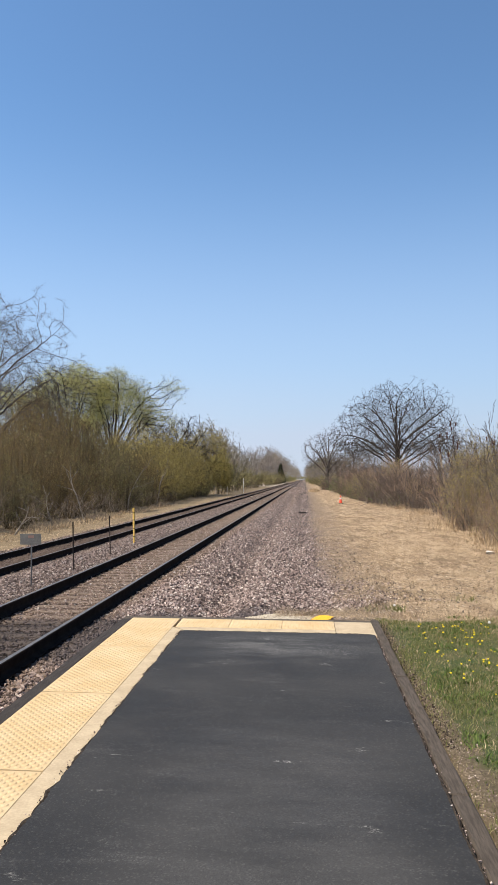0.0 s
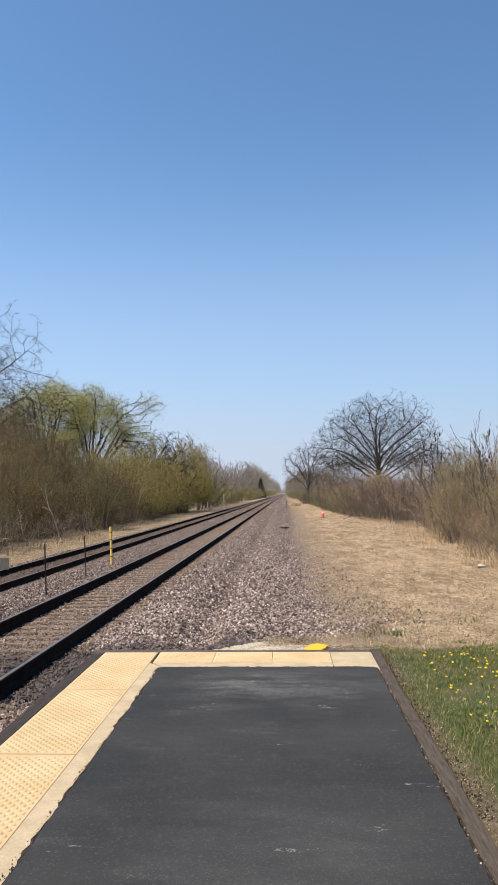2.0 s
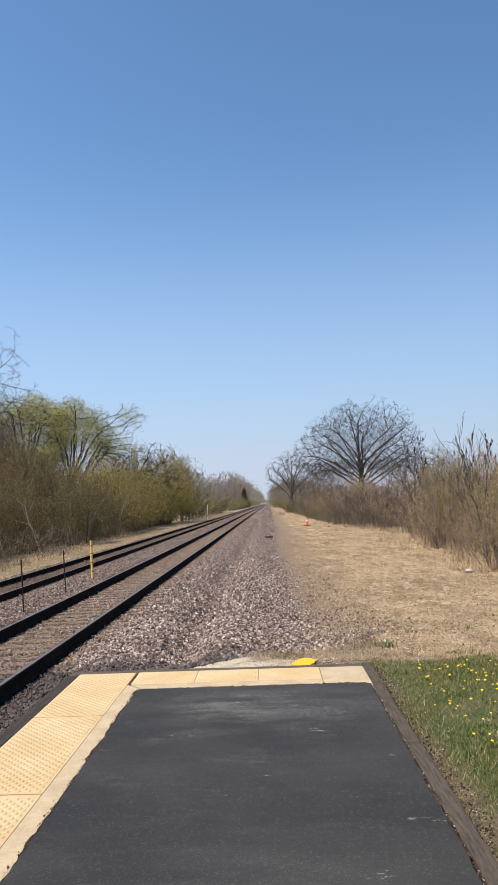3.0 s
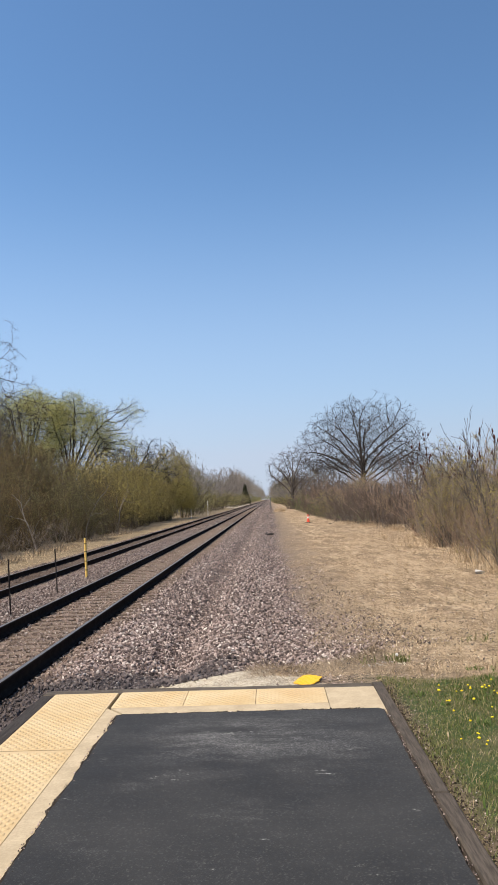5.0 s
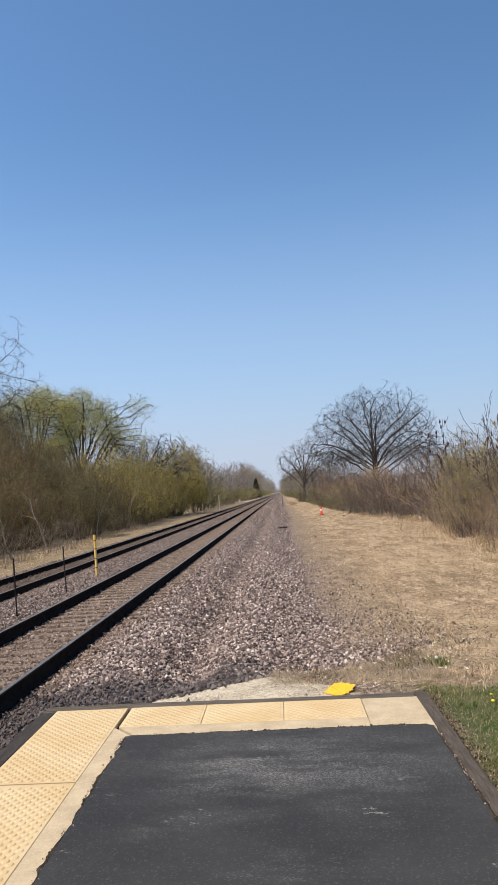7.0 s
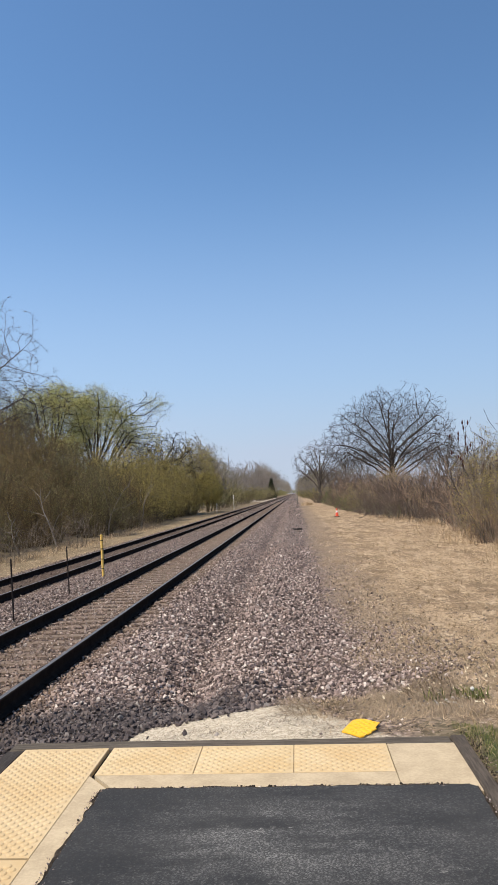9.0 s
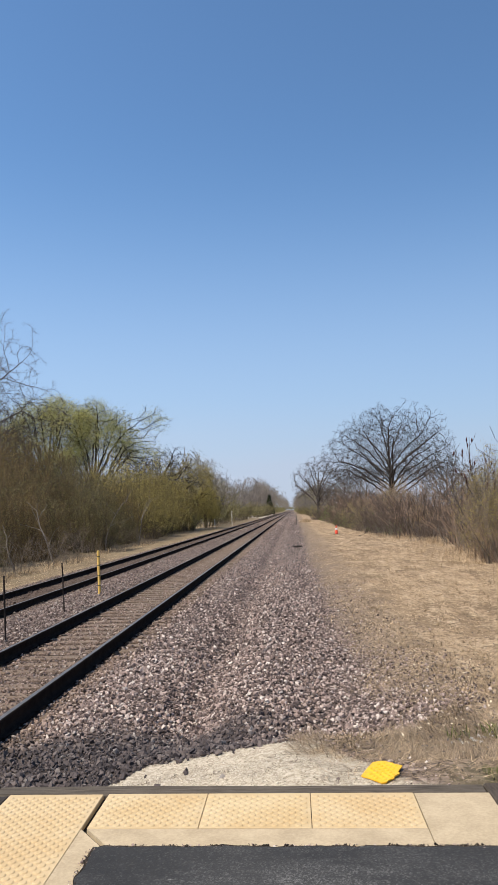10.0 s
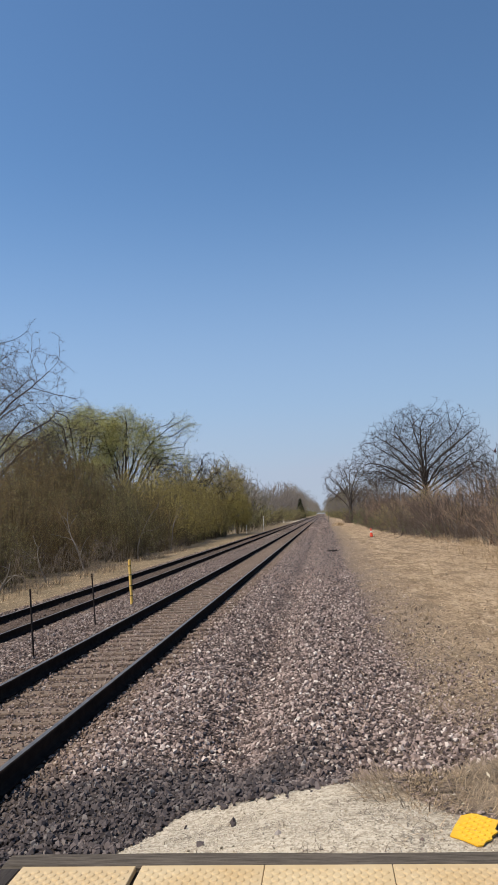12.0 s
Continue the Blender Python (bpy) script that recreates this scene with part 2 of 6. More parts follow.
    loose = n.mix(n.span(n.noise(9, 5, 0.75, n.pos), 0.40, 0.62), loose, (0.105, 0.076, 0.052))
    col = n.mix(n.math("MULTIPLY", soil, 0.85), col, loose)
    edge = n.math("ADD", n.span(n.math("ABSOLUTE", n.math("SUBTRACT", x, 1.2)), 0.6, 1.32, 1.8, 0.4), n.math("MULTIPLY", w2, 0.8))
    pale = n.math("MULTIPLY", n.span(n.math("SUBTRACT", y, edge), 0.06, -0.08), n.span(n.math("ADD", x, w2), -0.15, 0.1))
    pale = n.math("MULTIPLY", pale, n.span(n.math("ADD", x, n.math("MULTIPLY", w2, 1.5)), 2.75, 2.35))
    pale = n.math("MULTIPLY", pale, n.span(y, -0.1, 0.0))
    col = n.mix(pale, col, lime)
    n.bump(n.math("ADD", n.noise(30, 5, 0.7, n.pos), n.math("MULTIPLY", n.noise(4, 3, 0.6, n.pos), 1.5)), 0.6, 0.03)
    return n.done(col, 0.95, 0, 0.1)


def wood_material(name, dark, light, along=(8, 0.7, 8), rough=0.9, stained=False):
    n = Nodes(name)
    grain = n.noise(7, 6, 0.7, stretch=along)
    crack = n.noise(16, 5, 0.75, stretch=along)
    col = n.mix(n.span(grain, 0.3, 0.7), dark, light)
    col = n.mix(n.math("MULTIPLY", n.span(crack, 0.55, 0.72), 0.7), col, tuple(c * 0.35 for c in dark))
    col = n.mix(n.math("MULTIPLY", n.random(), 0.3), col, tuple(c * 0.6 for c in light))
    if stained:
        col = n.mix(n.math("MULTIPLY", n.grease(), 0.75), col, (0.040, 0.033, 0.030))
    n.bump(n.math("ADD", grain, crack), 0.6, 0.006)
    return n.done(col, rough, 0, 0.2)


def twig_material(name, dark, light, rough=0.9):
    n = Nodes(name)
    col = n.mix(n.island(), dark, light)
    col = n.mix(n.math("MULTIPLY", n.noise(6, 4), 0.5), col, tuple(c * 0.7 for c in dark))
    return n.done(col, rough, 0, 0.15)


def straw_material():
    """Dry blades, paler and darker from tuft to tuft."""
    n = Nodes("straw")
    col = n.mix(n.island(), (0.20, 0.138, 0.080), (0.76, 0.575, 0.37))
    patch = n.span(n.noise(1.1, 5, 0.7, n.pos), 0.40, 0.64)
    col = n.mix(n.math("MULTIPLY", patch, 0.40), col, (0.20, 0.14, 0.085))
    col = n.mix(n.math("MULTIPLY", n.span(n.noise(0.45, 4, 0.6, n.pos), 0.54, 0.72), 0.3), col, (0.19, 0.15, 0.072))
    col = n.mix(n.math("MULTIPLY", n.span(n.noise(6.5, 4, 0.7, n.pos), 0.48, 0.60), 0.6), col, (0.13, 0.090, 0.052))
    return n.done(col, 0.85, 0, 0.15)


def screenings_material():
    n = Nodes("screenings")
    col = n.ramp(n.island(), (0.0, (0.18, 0.148, 0.108)), (0.25, (0.395, 0.34, 0.26)), (0.8, (0.59, 0.515, 0.40)), (1.0, (0.74, 0.675, 0.57)))
    n.bump(n.noise(90, 3, vec=n.pos), 0.3, 0.002)
    return n.done(col, 0.9, 0, 0.15)


def leaf_material(name, *stops):
    n = Nodes(name)
    col = n.ramp(n.island(), *stops)
    col = n.mix(n.math("MULTIPLY", n.random(), 0.3), col, (0.10, 0.082, 0.036))
    n.bsdf.inputs["Subsurface Weight"].default_value = 0.0
    mat = n.done(col, 0.7, 0, 0.2)
    tr = n.add("ShaderNodeBsdfTranslucent")
    n.link(col, tr.inputs[0])
    mx = n.add("ShaderNodeMixShader")
    mx.inputs[0].default_value = 0.35
    n.link(n.bsdf.outputs[0], mx.inputs[1]), n.link(tr.outputs[0], mx.inputs[2])
    n.link(mx.outputs[0], n.tree.nodes["Material Output"].inputs[0])
    return mat


M = dict(
    asphalt=asphalt_material(),
    tactile=tactile_material(),
    concrete=mottled("concrete", (0.355, 0.278, 0.178), (0.505, 0.402, 0.264), 5, 55, 0.9, 0.5, 0.005),
    timber=wood_material("weathered_timber", (0.044, 0.035, 0.027), (0.112, 0.090, 0.071)),
    dark_timber=wood_material("creosoted_timber", (0.024, 0.020, 0.018), (0.060, 0.050, 0.043)),
    front_timber=wood_material("edge_timber", (0.040, 0.032, 0.025), (0.150, 0.124, 0.096), (0.7, 8, 8)),
    tie=wood_material("tie_wood", (0.115, 0.083, 0.061), (0.25, 0.188, 0.142), (0.7, 8, 8), stained=True),
    soil=mottled("dark_soil", (0.018, 0.014, 0.011), (0.07, 0.055, 0.042), 9, 60, 0.95, 0.8, 0.02, 0.1),
    rail=mottled("rail_steel", (0.014, 0.011, 0.010), (0.034, 0.025, 0.020), 6, 90, 1.0, 0.2, 0.002, 0.02),
    railhead=mottled("polished_steel", (0.16, 0.145, 0.13), (0.26, 0.24, 0.22), 5, 60, 0.5, 0.05, 0.001, 0.4, None, 0.7),
    stone=stone_material(),
    ground=ground_material(),
    yellow=mottled("loose_yellow", (0.74, 0.385, 0.015), (0.80, 0.47, 0.03), 5, 60, 0.55, 0.1, 0.002, 0.4),
    marker=mottled("marker_yellow", (0.66, 0.40, 0.08), (0.74, 0.50, 0.14), 6, 50, 0.55, 0.1, 0.002, 0.4),
    band=mottled("dark_band", (0.10, 0.07, 0.03), (0.18, 0.12, 0.05), 9, 60, 0.8),
    steel_post=mottled("rusted_post", (0.022, 0.017, 0.014), (0.06, 0.042, 0.032), 12, 80, 0.85),
    galvanised=mottled("galvanised", (0.16, 0.155, 0.15), (0.27, 0.265, 0.255), 9, 70, 0.6, 0.1, 0.001, 0.4, None, 0.3),
    faded_ink=mottled("faded_ink", (0.085, 0.080, 0.076), (0.14, 0.132, 0.125), 20, 90, 0.8),
    faded_red=mottled("faded_red", (0.16, 0.085, 0.07), (0.21, 0.13, 0.11), 20, 90, 0.8),
    plate=mottled("sign_plate", (0.070, 0.066, 0.060), (0.125, 0.119, 0.109), 7, 60, 0.6, 0.1, 0.001, 0.4),
    cone=mottled("cone_orange", (0.66, 0.060, 0.025), (0.72, 0.09, 0.035), 6, 40, 0.55, 0.1, 0.002, 0.4),
    white=mottled("white_band", (0.7, 0.7, 0.7), (0.82, 0.82, 0.8), 6, 40, 0.5, 0.1, 0.002, 0.4),
    base=mottled("cone_base", (0.03, 0.03, 0.03), (0.06, 0.06, 0.06), 6, 40, 0.8),
    bark=twig_material("bark", (0.070, 0.058, 0.050), (0.15, 0.125, 0.105)),
    dark_bark=twig_material("dark_bark", (0.036, 0.030, 0.026), (0.085, 0.071, 0.060)),
    grey_bark=twig_material("grey_bark", (0.14, 0.12, 0.105), (0.27, 0.235, 0.205)),
    pale_bark=twig_material("pale_bark", (0.16, 0.14, 0.12), (0.32, 0.285, 0.24)),
    red_twig=twig_material("red_twig", (0.13, 0.088, 0.062), (0.50, 0.355, 0.255)),
    cane_bark=twig_material("cane_bark", (0.10, 0.078, 0.060), (0.34, 0.275, 0.21)),
    brown_twig=twig_material("brown_twig", (0.074, 0.059, 0.036), (0.20, 0.160, 0.096)),
    hedge_twig=twig_material("hedge_twig", (0.080, 0.058, 0.033), (0.225, 0.163, 0.092)),
    thicket_twig=twig_material("thicket_twig", (0.060, 0.046, 0.038), (0.22, 0.168, 0.135)),
    drab_leaf=leaf_material("drab_bud", (0.0, (0.165, 0.148, 0.058)), (0.5, (0.235, 0.21, 0.088)), (1.0, (0.31, 0.275, 0.125))),
    olive_leaf=leaf_material("olive_bud", (0.0, (0.34, 0.275, 0.075)), (0.5, (0.45, 0.37, 0.11)), (1.0, (0.56, 0.465, 0.16))),
    brown_leaf=leaf_material("brown_bud", (0.0, (0.165, 0.118, 0.046)), (0.5, (0.24, 0.175, 0.070)), (1.0, (0.33, 0.25, 0.105))),
    willow_leaf=leaf_material("willow_leaf", (0.0, (0.36, 0.345, 0.11)), (0.5, (0.46, 0.44, 0.16)), (1.0, (0.55, 0.525, 0.23))),
    # bare twigs' grey, paled to paint distance haze onto the far crowns
    haze_grey_twig=leaf_material("haze_grey_twig", (0.0, (0.20, 0.172, 0.138)), (0.5, (0.27, 0.235, 0.19)), (1.0, (0.34, 0.30, 0.245))),
    sumac_cone=mottled("sumac_cone", (0.05, 0.018, 0.014), (0.09, 0.03, 0.022), 20, 80, 0.95),
    straw=straw_material(),
    grass=leaf_material("grass_blade", (0.0, (0.085, 0.110, 0.026)), (0.40, (0.15, 0.180, 0.046)), (0.70, (0.245, 0.235, 0.085)), (1.0, (0.46, 0.375, 0.20))),
    fresh_leaf=leaf_material("fresh_leaf", (0.0, (0.085, 0.145, 0.030)), (0.6, (0.145, 0.215, 0.050)), (1.0, (0.22, 0.27, 0.085))),
    dandelion=mottled("dandelion", (0.80, 0.58, 0.01), (0.85, 0.68, 0.03), 30, 90, 0.8),
    conifer=leaf_material("conifer_needle", (0.0, (0.012, 0.025, 0.012)), (1.0, (0.035, 0.055, 0.025))),
    screenings=screenings_material(),
    chaff=twig_material("chaff", (0.50, 0.41, 0.28), (0.78, 0.68, 0.50)),
    seed_fluff=mottled("seed_fluff", (0.52, 0.50, 0.45), (0.68, 0.66, 0.60), 90, 300, 1.0, 0.5, 0.003, 0.1),
    dead_tuft=twig_material("dead_tuft", (0.13, 0.092, 0.062), (0.46, 0.355, 0.24)),
    dead_weed=twig_material("dead_weed", (0.075, 0.056, 0.038), (0.26, 0.20, 0.135)),
    rock=mottled("pale_rock", (0.38, 0.365, 0.33), (0.58, 0.56, 0.52), 9, 60, 0.85),
)


# ---- mesh helpers ----
def mesh_of(name, verts, faces, material, smooth=False):
    """A mesh from arrays of verts (n, 3) and of faces that all have the same number of corners."""
    verts, faces = np.asarray(verts, dtype=np.float32), np.asarray(faces, dtype=np.int32)
    me = bpy.data.meshes.new(name)
    k = faces.shape[1]
    me.vertices.add(len(verts)), me.loops.add(faces.size), me.polygons.add(len(faces))
    me.vertices.foreach_set("co", verts.ravel())
    me.loops.foreach_set("vertex_index", faces.ravel())
    me.polygons.foreach_set("loop_start", np.arange(0, faces.size, k, dtype=np.int32))
    me.polygons.foreach_set("use_smooth", np.full(len(faces), smooth))
    me.update(calc_edges=True)
    me.materials.append(material)
    return me


def from_bm(name, bm, material, smooth=False):
    me = bpy.data.meshes.new(name)
    bmesh.ops.recalc_face_normals(bm, faces=bm.faces)
    bm.to_mesh(me)
    bm.free()
    me.materials.append(material)
    for p in me.polygons:
        p.use_smooth = smooth
    return me


def part(name, data, parent, label="", m=None):
    ob = new(name, data)
    ob.parent = parent
    if m is not None:
        ob.matrix_local = m
    if label:
        ob["label"] = label
    return ob


def empty(name, at=(0, 0, 0)):
    ob = new(name)
    ob.location = at
    ob.empty_display_size = 0.1
    return ob


def box(x0, x1, y0, y1, z0, z1, bevel=0.0, jitter=0.0, rng=None, cuts=0):
    """A box as a bmesh, with bevelled and slightly uneven edges."""
    bm = bmesh.new()
    bmesh.ops.create_cube(bm, size=1.0)
    for v in bm.verts:
        v.co = Vector(((x0 + x1) / 2 + v.co.x * (x1 - x0), (y0 + y1) / 2 + v.co.y * (y1 - y0), (z0 + z1) / 2 + v.co.z * (z1 - z0)))
    if cuts:
        axis = max(range(3), key=lambda i: (x1 - x0, y1 - y0, z1 - z0)[i])
        edges = [ed for ed in bm.edges if abs(ed.verts[0].co[axis] - ed.verts[1].co[axis]) > 1e-4]
        bmesh.ops.subdivide_edges(bm, edges=edges, cuts=cuts, use_grid_fill=True)
    if bevel:
        sharp = [ed for ed in bm.edges if len(ed.link_faces) == 2 and ed.calc_face_angle(0) > 0.5]
        bmesh.ops.bevel(bm, geom=sharp, offset=bevel, segments=1, affect="EDGES")
    if jitter:
        for v in bm.verts:
            v.co += Vector([rng.uniform(-jitter, jitter) for _ in range(3)])
    return bm


def lathe(profile, sides=12):
    """A turned solid from (radius, height) pairs."""
    bm = bmesh.new()
    rings = []
    for r, z in profile:
        rings.append([bm.verts.new((r * math.cos(2 * math.pi * i / sides), r * math.sin(2 * math.pi * i / sides), z)) for i in range(sides)])
    for a, b in zip(rings, rings[1:]):
        for i in range(sides):
            bm.faces.new((a[i], a[(i + 1) % sides], b[(i + 1) % sides], b[i]))
    bm.faces.new(rings[0][::-1]), bm.faces.new(rings[-1])
    return bm


def tubes(segs, sides):
    """Open tapered tubes along segments (x0 y0 z0 x1 y1 z1 r0 r1): verts and quads."""
    s = np.asarray(segs, dtype=np.float64)
    p0, p1, r0, r1 = s[:, :3], s[:, 3:6], s[:, 6], s[:, 7]
    d = p1 - p0
    d /= np.linalg.norm(d, axis=1)[:, None] + 1e-9
    ref = np.where(np.abs(d[:, 2:3]) > 0.9, np.array([[1.0, 0, 0]]), np.array([[0, 0, 1.0]]))
    u = np.cross(d, ref)
    u /= np.linalg.norm(u, axis=1)[:, None] + 1e-9
    v = np.cross(d, u)
    ang = np.arange(sides) * 2 * math.pi / sides
    ring = u[:, None, :] * np.cos(ang)[None, :, None] + v[:, None, :] * np.sin(ang)[None, :, None]
    verts = np.concatenate([p0[:, None] + ring * r0[:, None, None], p1[:, None] + ring * r1[:, None, None]], axis=1).reshape(-1, 3)
    i = np.arange(sides)
    quad = np.stack([i, (i + 1) % sides, (i + 1) % sides + sides, i + sides], axis=1)
    faces = (np.arange(len(s))[:, None, None] * 2 * sides + quad[None]).reshape(-1, 4)
    return verts, faces


def wood_mesh(name, segs, material):
    """Branches as one mesh: thick ones six-sided, thin ones three-sided."""
    segs = np.asarray(segs)
    thick = segs[:, 6] > 0.03
    parts, off = [], 0
    vs, fs = [], []
    for sel, sides in ((thick, 6), (~thick, 3)):
        if sel.any():
            v, f = tubes(segs[sel], sides)
            vs.append(v), fs.append(f + off)
            off += len(v)
    return mesh_of(name, np.concatenate(vs), np.concatenate(fs), material, True)


def grow(rng, p, d, length, radius, level, spec, segs, tips):
    """One branch and its side branches. spec: a list, level by level, of (pieces, wander, lift, children, child length, angle, first child)."""
    pieces, wander, lift, kids, ratio, angle, first = spec[level]
    step = length / pieces
    p, d = Vector(p), Vector(d).normalized()
    last = level == len(spec) - 1
    track = []
    end = radius * (0.25 if last else 0.35)
    for i in range(pieces):
        d = (d + Vector((rng.gauss(0, wander), rng.gauss(0, wander), rng.gauss(0, wander) + lift))).normalized()
        q = p + d * step
        r0, r1 = radius + (end - radius) * i / pieces, radius + (end - radius) * (i + 1) / pieces
        segs.append((*p, *q, r0, r1))
        track.append((p.copy(), d.copy(), r0))
        p = q
    if last or kids == 0:
        tips.append((p.copy(), d.copy()))
        for t in track[1:]:
            tips.append((t[0], t[1]))
        return
    turn = rng.uniform(0, 6.28)
    for k in range(kids):
        f = first + (1 - first) * (k + rng.random()) / kids
        a, da, ra = track[min(int(f * pieces), pieces - 1)]
        a = a + da * step * (f * pieces - int(f * pieces))
        turn += 2.4 + rng.uniform(-0.5, 0.5)
        side = da.orthogonal().normalized()
        side.rotate(Matrix.Rotation(turn, 3, da))
        th = radians(angle * rng.uniform(0.7, 1.3))
        nd = da * math.cos(th) + side * math.sin(th)
        grow(rng, a, nd, length * ratio * rng.uniform(0.7, 1.25) * (1.15 - 0.45 * f), max(ra * rng.uniform(0.45, 0.7), 0.004), level + 1, spec, segs, tips)


def leaf_mesh(name, tips, size, per, spread, material, seed, droop=0.0):
    """Small pointed leaves scattered round the twig tips."""
    r = np.random.RandomState(seed)
    pts = np.array([[*t[0]] for t in tips])
    pts = np.repeat(pts, per, axis=0) + r.normal(0, spread, (len(pts) * per, 3))
    if droop:
        pts[:, 2] -= np.abs(r.normal(0, droop, len(pts)))
    n = len(pts)
    a = r.normal(0, 1, (n, 3))
    a /= np.linalg.norm(a, axis=1)[:, None]
    b = np.cross(a, r.normal(0, 1, (n, 3)))
    b /= np.linalg.norm(b, axis=1)[:, None]
    s = size * r.uniform(0.6, 1.4, (n, 1))
    verts = np.stack([pts - a * s, pts + b * s * 0.8, pts + a * s], axis=1).reshape(-1, 3)
    return mesh_of(name, verts, np.arange(n * 3).reshape(-1, 3), material)


# ---- the lie of the land ----
def ease(v, lo, hi):
    t = np.clip((np.asarray(v, dtype=float) - lo) / (hi - lo), 0, 1)
    return t * t * (3 - 2 * t)


def land(x, y):
    """Height of the ground at a place."""
    x, y = np.asarray(x, dtype=float), np.asarray(y, dtype=float)
    z = -0.50 + 0 * x
    z = z - 0.10 * ease(-x, 3.0, 3.6) - 0.18 * ease(-x, 4.2, 5.2) - 0.06 * ease(-x, 8.0, 9.5)
    z = z - 0.085 * (ease(-x, 0.55, 0.85) - ease(-x, 3.2, 3.5)) - 0.06 * (ease(-x, 4.9, 5.2) - ease(-x, 7.5, 7.8))
    z = z - 0.21 * np.exp(-((x - 0.60) / 0.34) ** 2) * ease(y, 2.0, 4.0) + 0.15 * np.exp(-((x - 1.40) / 0.40) ** 2) * ease(y, 2.0, 4.0)
    beside = 1 - ease(y, 0.2, 1.0)
    verge = ease(x, 2.5, 3.4) * (1 - beside) + ease(x, 2.90, 2.985) * beside
    z = z + verge * (0.40 + 0.045 * beside - 0.30 * ease(y, 0.2, 9.0))
    bank = ease(x, -0.3, 0.4) * (1 - ease(y, 1.6, 2.8)) * (1 - verge)
    z = z + bank * (0.43 - 0.22 * (1 - ease(x, 0.3, 2.0)) - 0.12 * ease(y, 0.6, 1.5))
    z = z + 0.10 * ease(x, -1.0, 0.0) * (1 - ease(y, 0.3, 1.5)) * (1 - bank) * (1 - verge)
    under = ease(x, -0.13, -0.08) * (1 - ease(x, 2.91, 2.955)) * (1 - ease(y, 0.03, 0.10))
    z = z * (1 - under) - 0.62 * under
    return z + 0.012 * np.sin(1.7 * x + 0.6 * y) * np.cos(1.1 * y - 0.4 * x) * (1 - under)


def lime_edge(x):
    """How far ahead the pale screenings reach."""
    return 1.8 - 1.4 * ease(np.abs(np.asarray(x, dtype=float) - 1.2), 0.6, 1.32)


def spaced(*runs):
    out = [runs[0][0]]
    for lo, hi, step in runs:
        n = max(1, round((hi - lo) / step))
        out += [lo + (hi - lo) * (i + 1) / n for i in range(n)]
    return np.array(out)


gx = spaced((-2500, -200, 460), (-200, -20, 20), (-20, -7, 0.5), (-7, 7, 0.1), (7, 20, 0.5), (20, 200, 20), (200, 2500, 460))
gy = spaced((-400, -40, 40), (-40, -12, 2), (-12, -1, 0.3), (-1, 4, 0.08), (4, 16, 0.2), (16, 60, 1), (60, 300, 10), (300, 4200, 300))
XX, YY = np.meshgrid(gx, gy)
nx, ny = len(gx), len(gy)
idx = np.arange(nx * ny).reshape(ny, nx)
quads = np.stack([idx[:-1, :-1], idx[:-1, 1:], idx[1:, 1:], idx[1:, :-1]], axis=-1).reshape(-1, 4)
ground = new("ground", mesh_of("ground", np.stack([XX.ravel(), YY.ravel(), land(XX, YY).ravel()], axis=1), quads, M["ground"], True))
tagged(ground, "flat ground of pinkish ballast, dry straw grass and turf", "ground", kind="structure")

# ---- the platform ----
rng = random.Random(5)
BACK = -26.0
platform = empty("platform")
tagged(platform, "low black asphalt station platform with yellow tactile edging", "platform", kind="structure")

# asphalt with a ragged border
bm = bmesh.new()
left = [(0.712 + 0.012 * noise.noise((0.0, 1.6 * y, 3.1)) + 0.012 * noise.noise((0.0, 9 * y, 7.0)) + 0.006 * noise.noise((0.0, 37 * y, 5.0)), y) for y in np.arange(BACK, -0.74, 0.03)]
front = [(x, -0.735 + 0.012 * noise.noise((4 * x, 0.0, 1.0)) + 0.012 * noise.noise((15 * x, 0.0, 1.0)) + 0.008 * noise.noise((45 * x, 0.0, 2.0))) for x in np.arange(0.735, 2.82, 0.025)]
right = [(2.842 + 0.010 * noise.noise((9.0, 2.5 * y, 2.0)) + 0.008 * noise.noise((9.0, 14 * y, 2.0)), y) for y in np.arange(-0.76, BACK, -0.05)]
loop = left + front + right
top = [bm.verts.new((x, y, 0.006)) for x, y in loop]
low = [bm.verts.new((x, y, -0.12)) for x, y in loop]
bm.faces.new(top)
for i in range(len(top)):
    j = (i + 1) % len(top)
    bm.faces.new((top[i], low[i], low[j], top[j]))
bmesh.ops.triangulate(bm, faces=[f for f in bm.faces if len(f.verts) > 4])
part("asphalt", from_bm("asphalt", bm, M["asphalt"]), platform, "black sealed asphalt with pale scuffs")


def seam(path, wide, seed):
    """A ragged ribbon of dirt lying outside an edge, from points and outward normals."""
    bm = bmesh.new()
    rows = []
    for i, (x, y, ox, oy) in enumerate(path):
        w = max(0.003, wide * (0.75 + 1.5 * noise.noise((seed, 0.09 * i, 0.0)) + 0.8 * noise.noise((seed, 0.41 * i, 3.0))))
        rows.append([bm.verts.new((x - 0.006 * ox, y - 0.006 * oy, 0.0025)), bm.verts.new((x + 0.5 * w * ox, y + 0.5 * w * oy, 0.0075)), bm.verts.new((x + w * ox, y + w * oy, -0.004))])
    for p, q in zip(rows, rows[1:]):
        for k in (0, 1):
            bm.faces.new((p[k], q[k], q[k + 1], p[k + 1]))
    return bm


for path, wide, seed in (([(x, y, -1, 0) for x, y in left[::1] if y > -12], 0.022, 1.0), ([(x, y, 0, 1) for x, y in front], 0.016, 2.0), ([(x, y, 1, 0) for x, y in right if y > -12], 0.020, 3.0)):
    part("dirt_seam", from_bm("dirt_seam", seam(path, wide, seed), M["soil"]), platform, "dark dirt in the joint beside the asphalt")


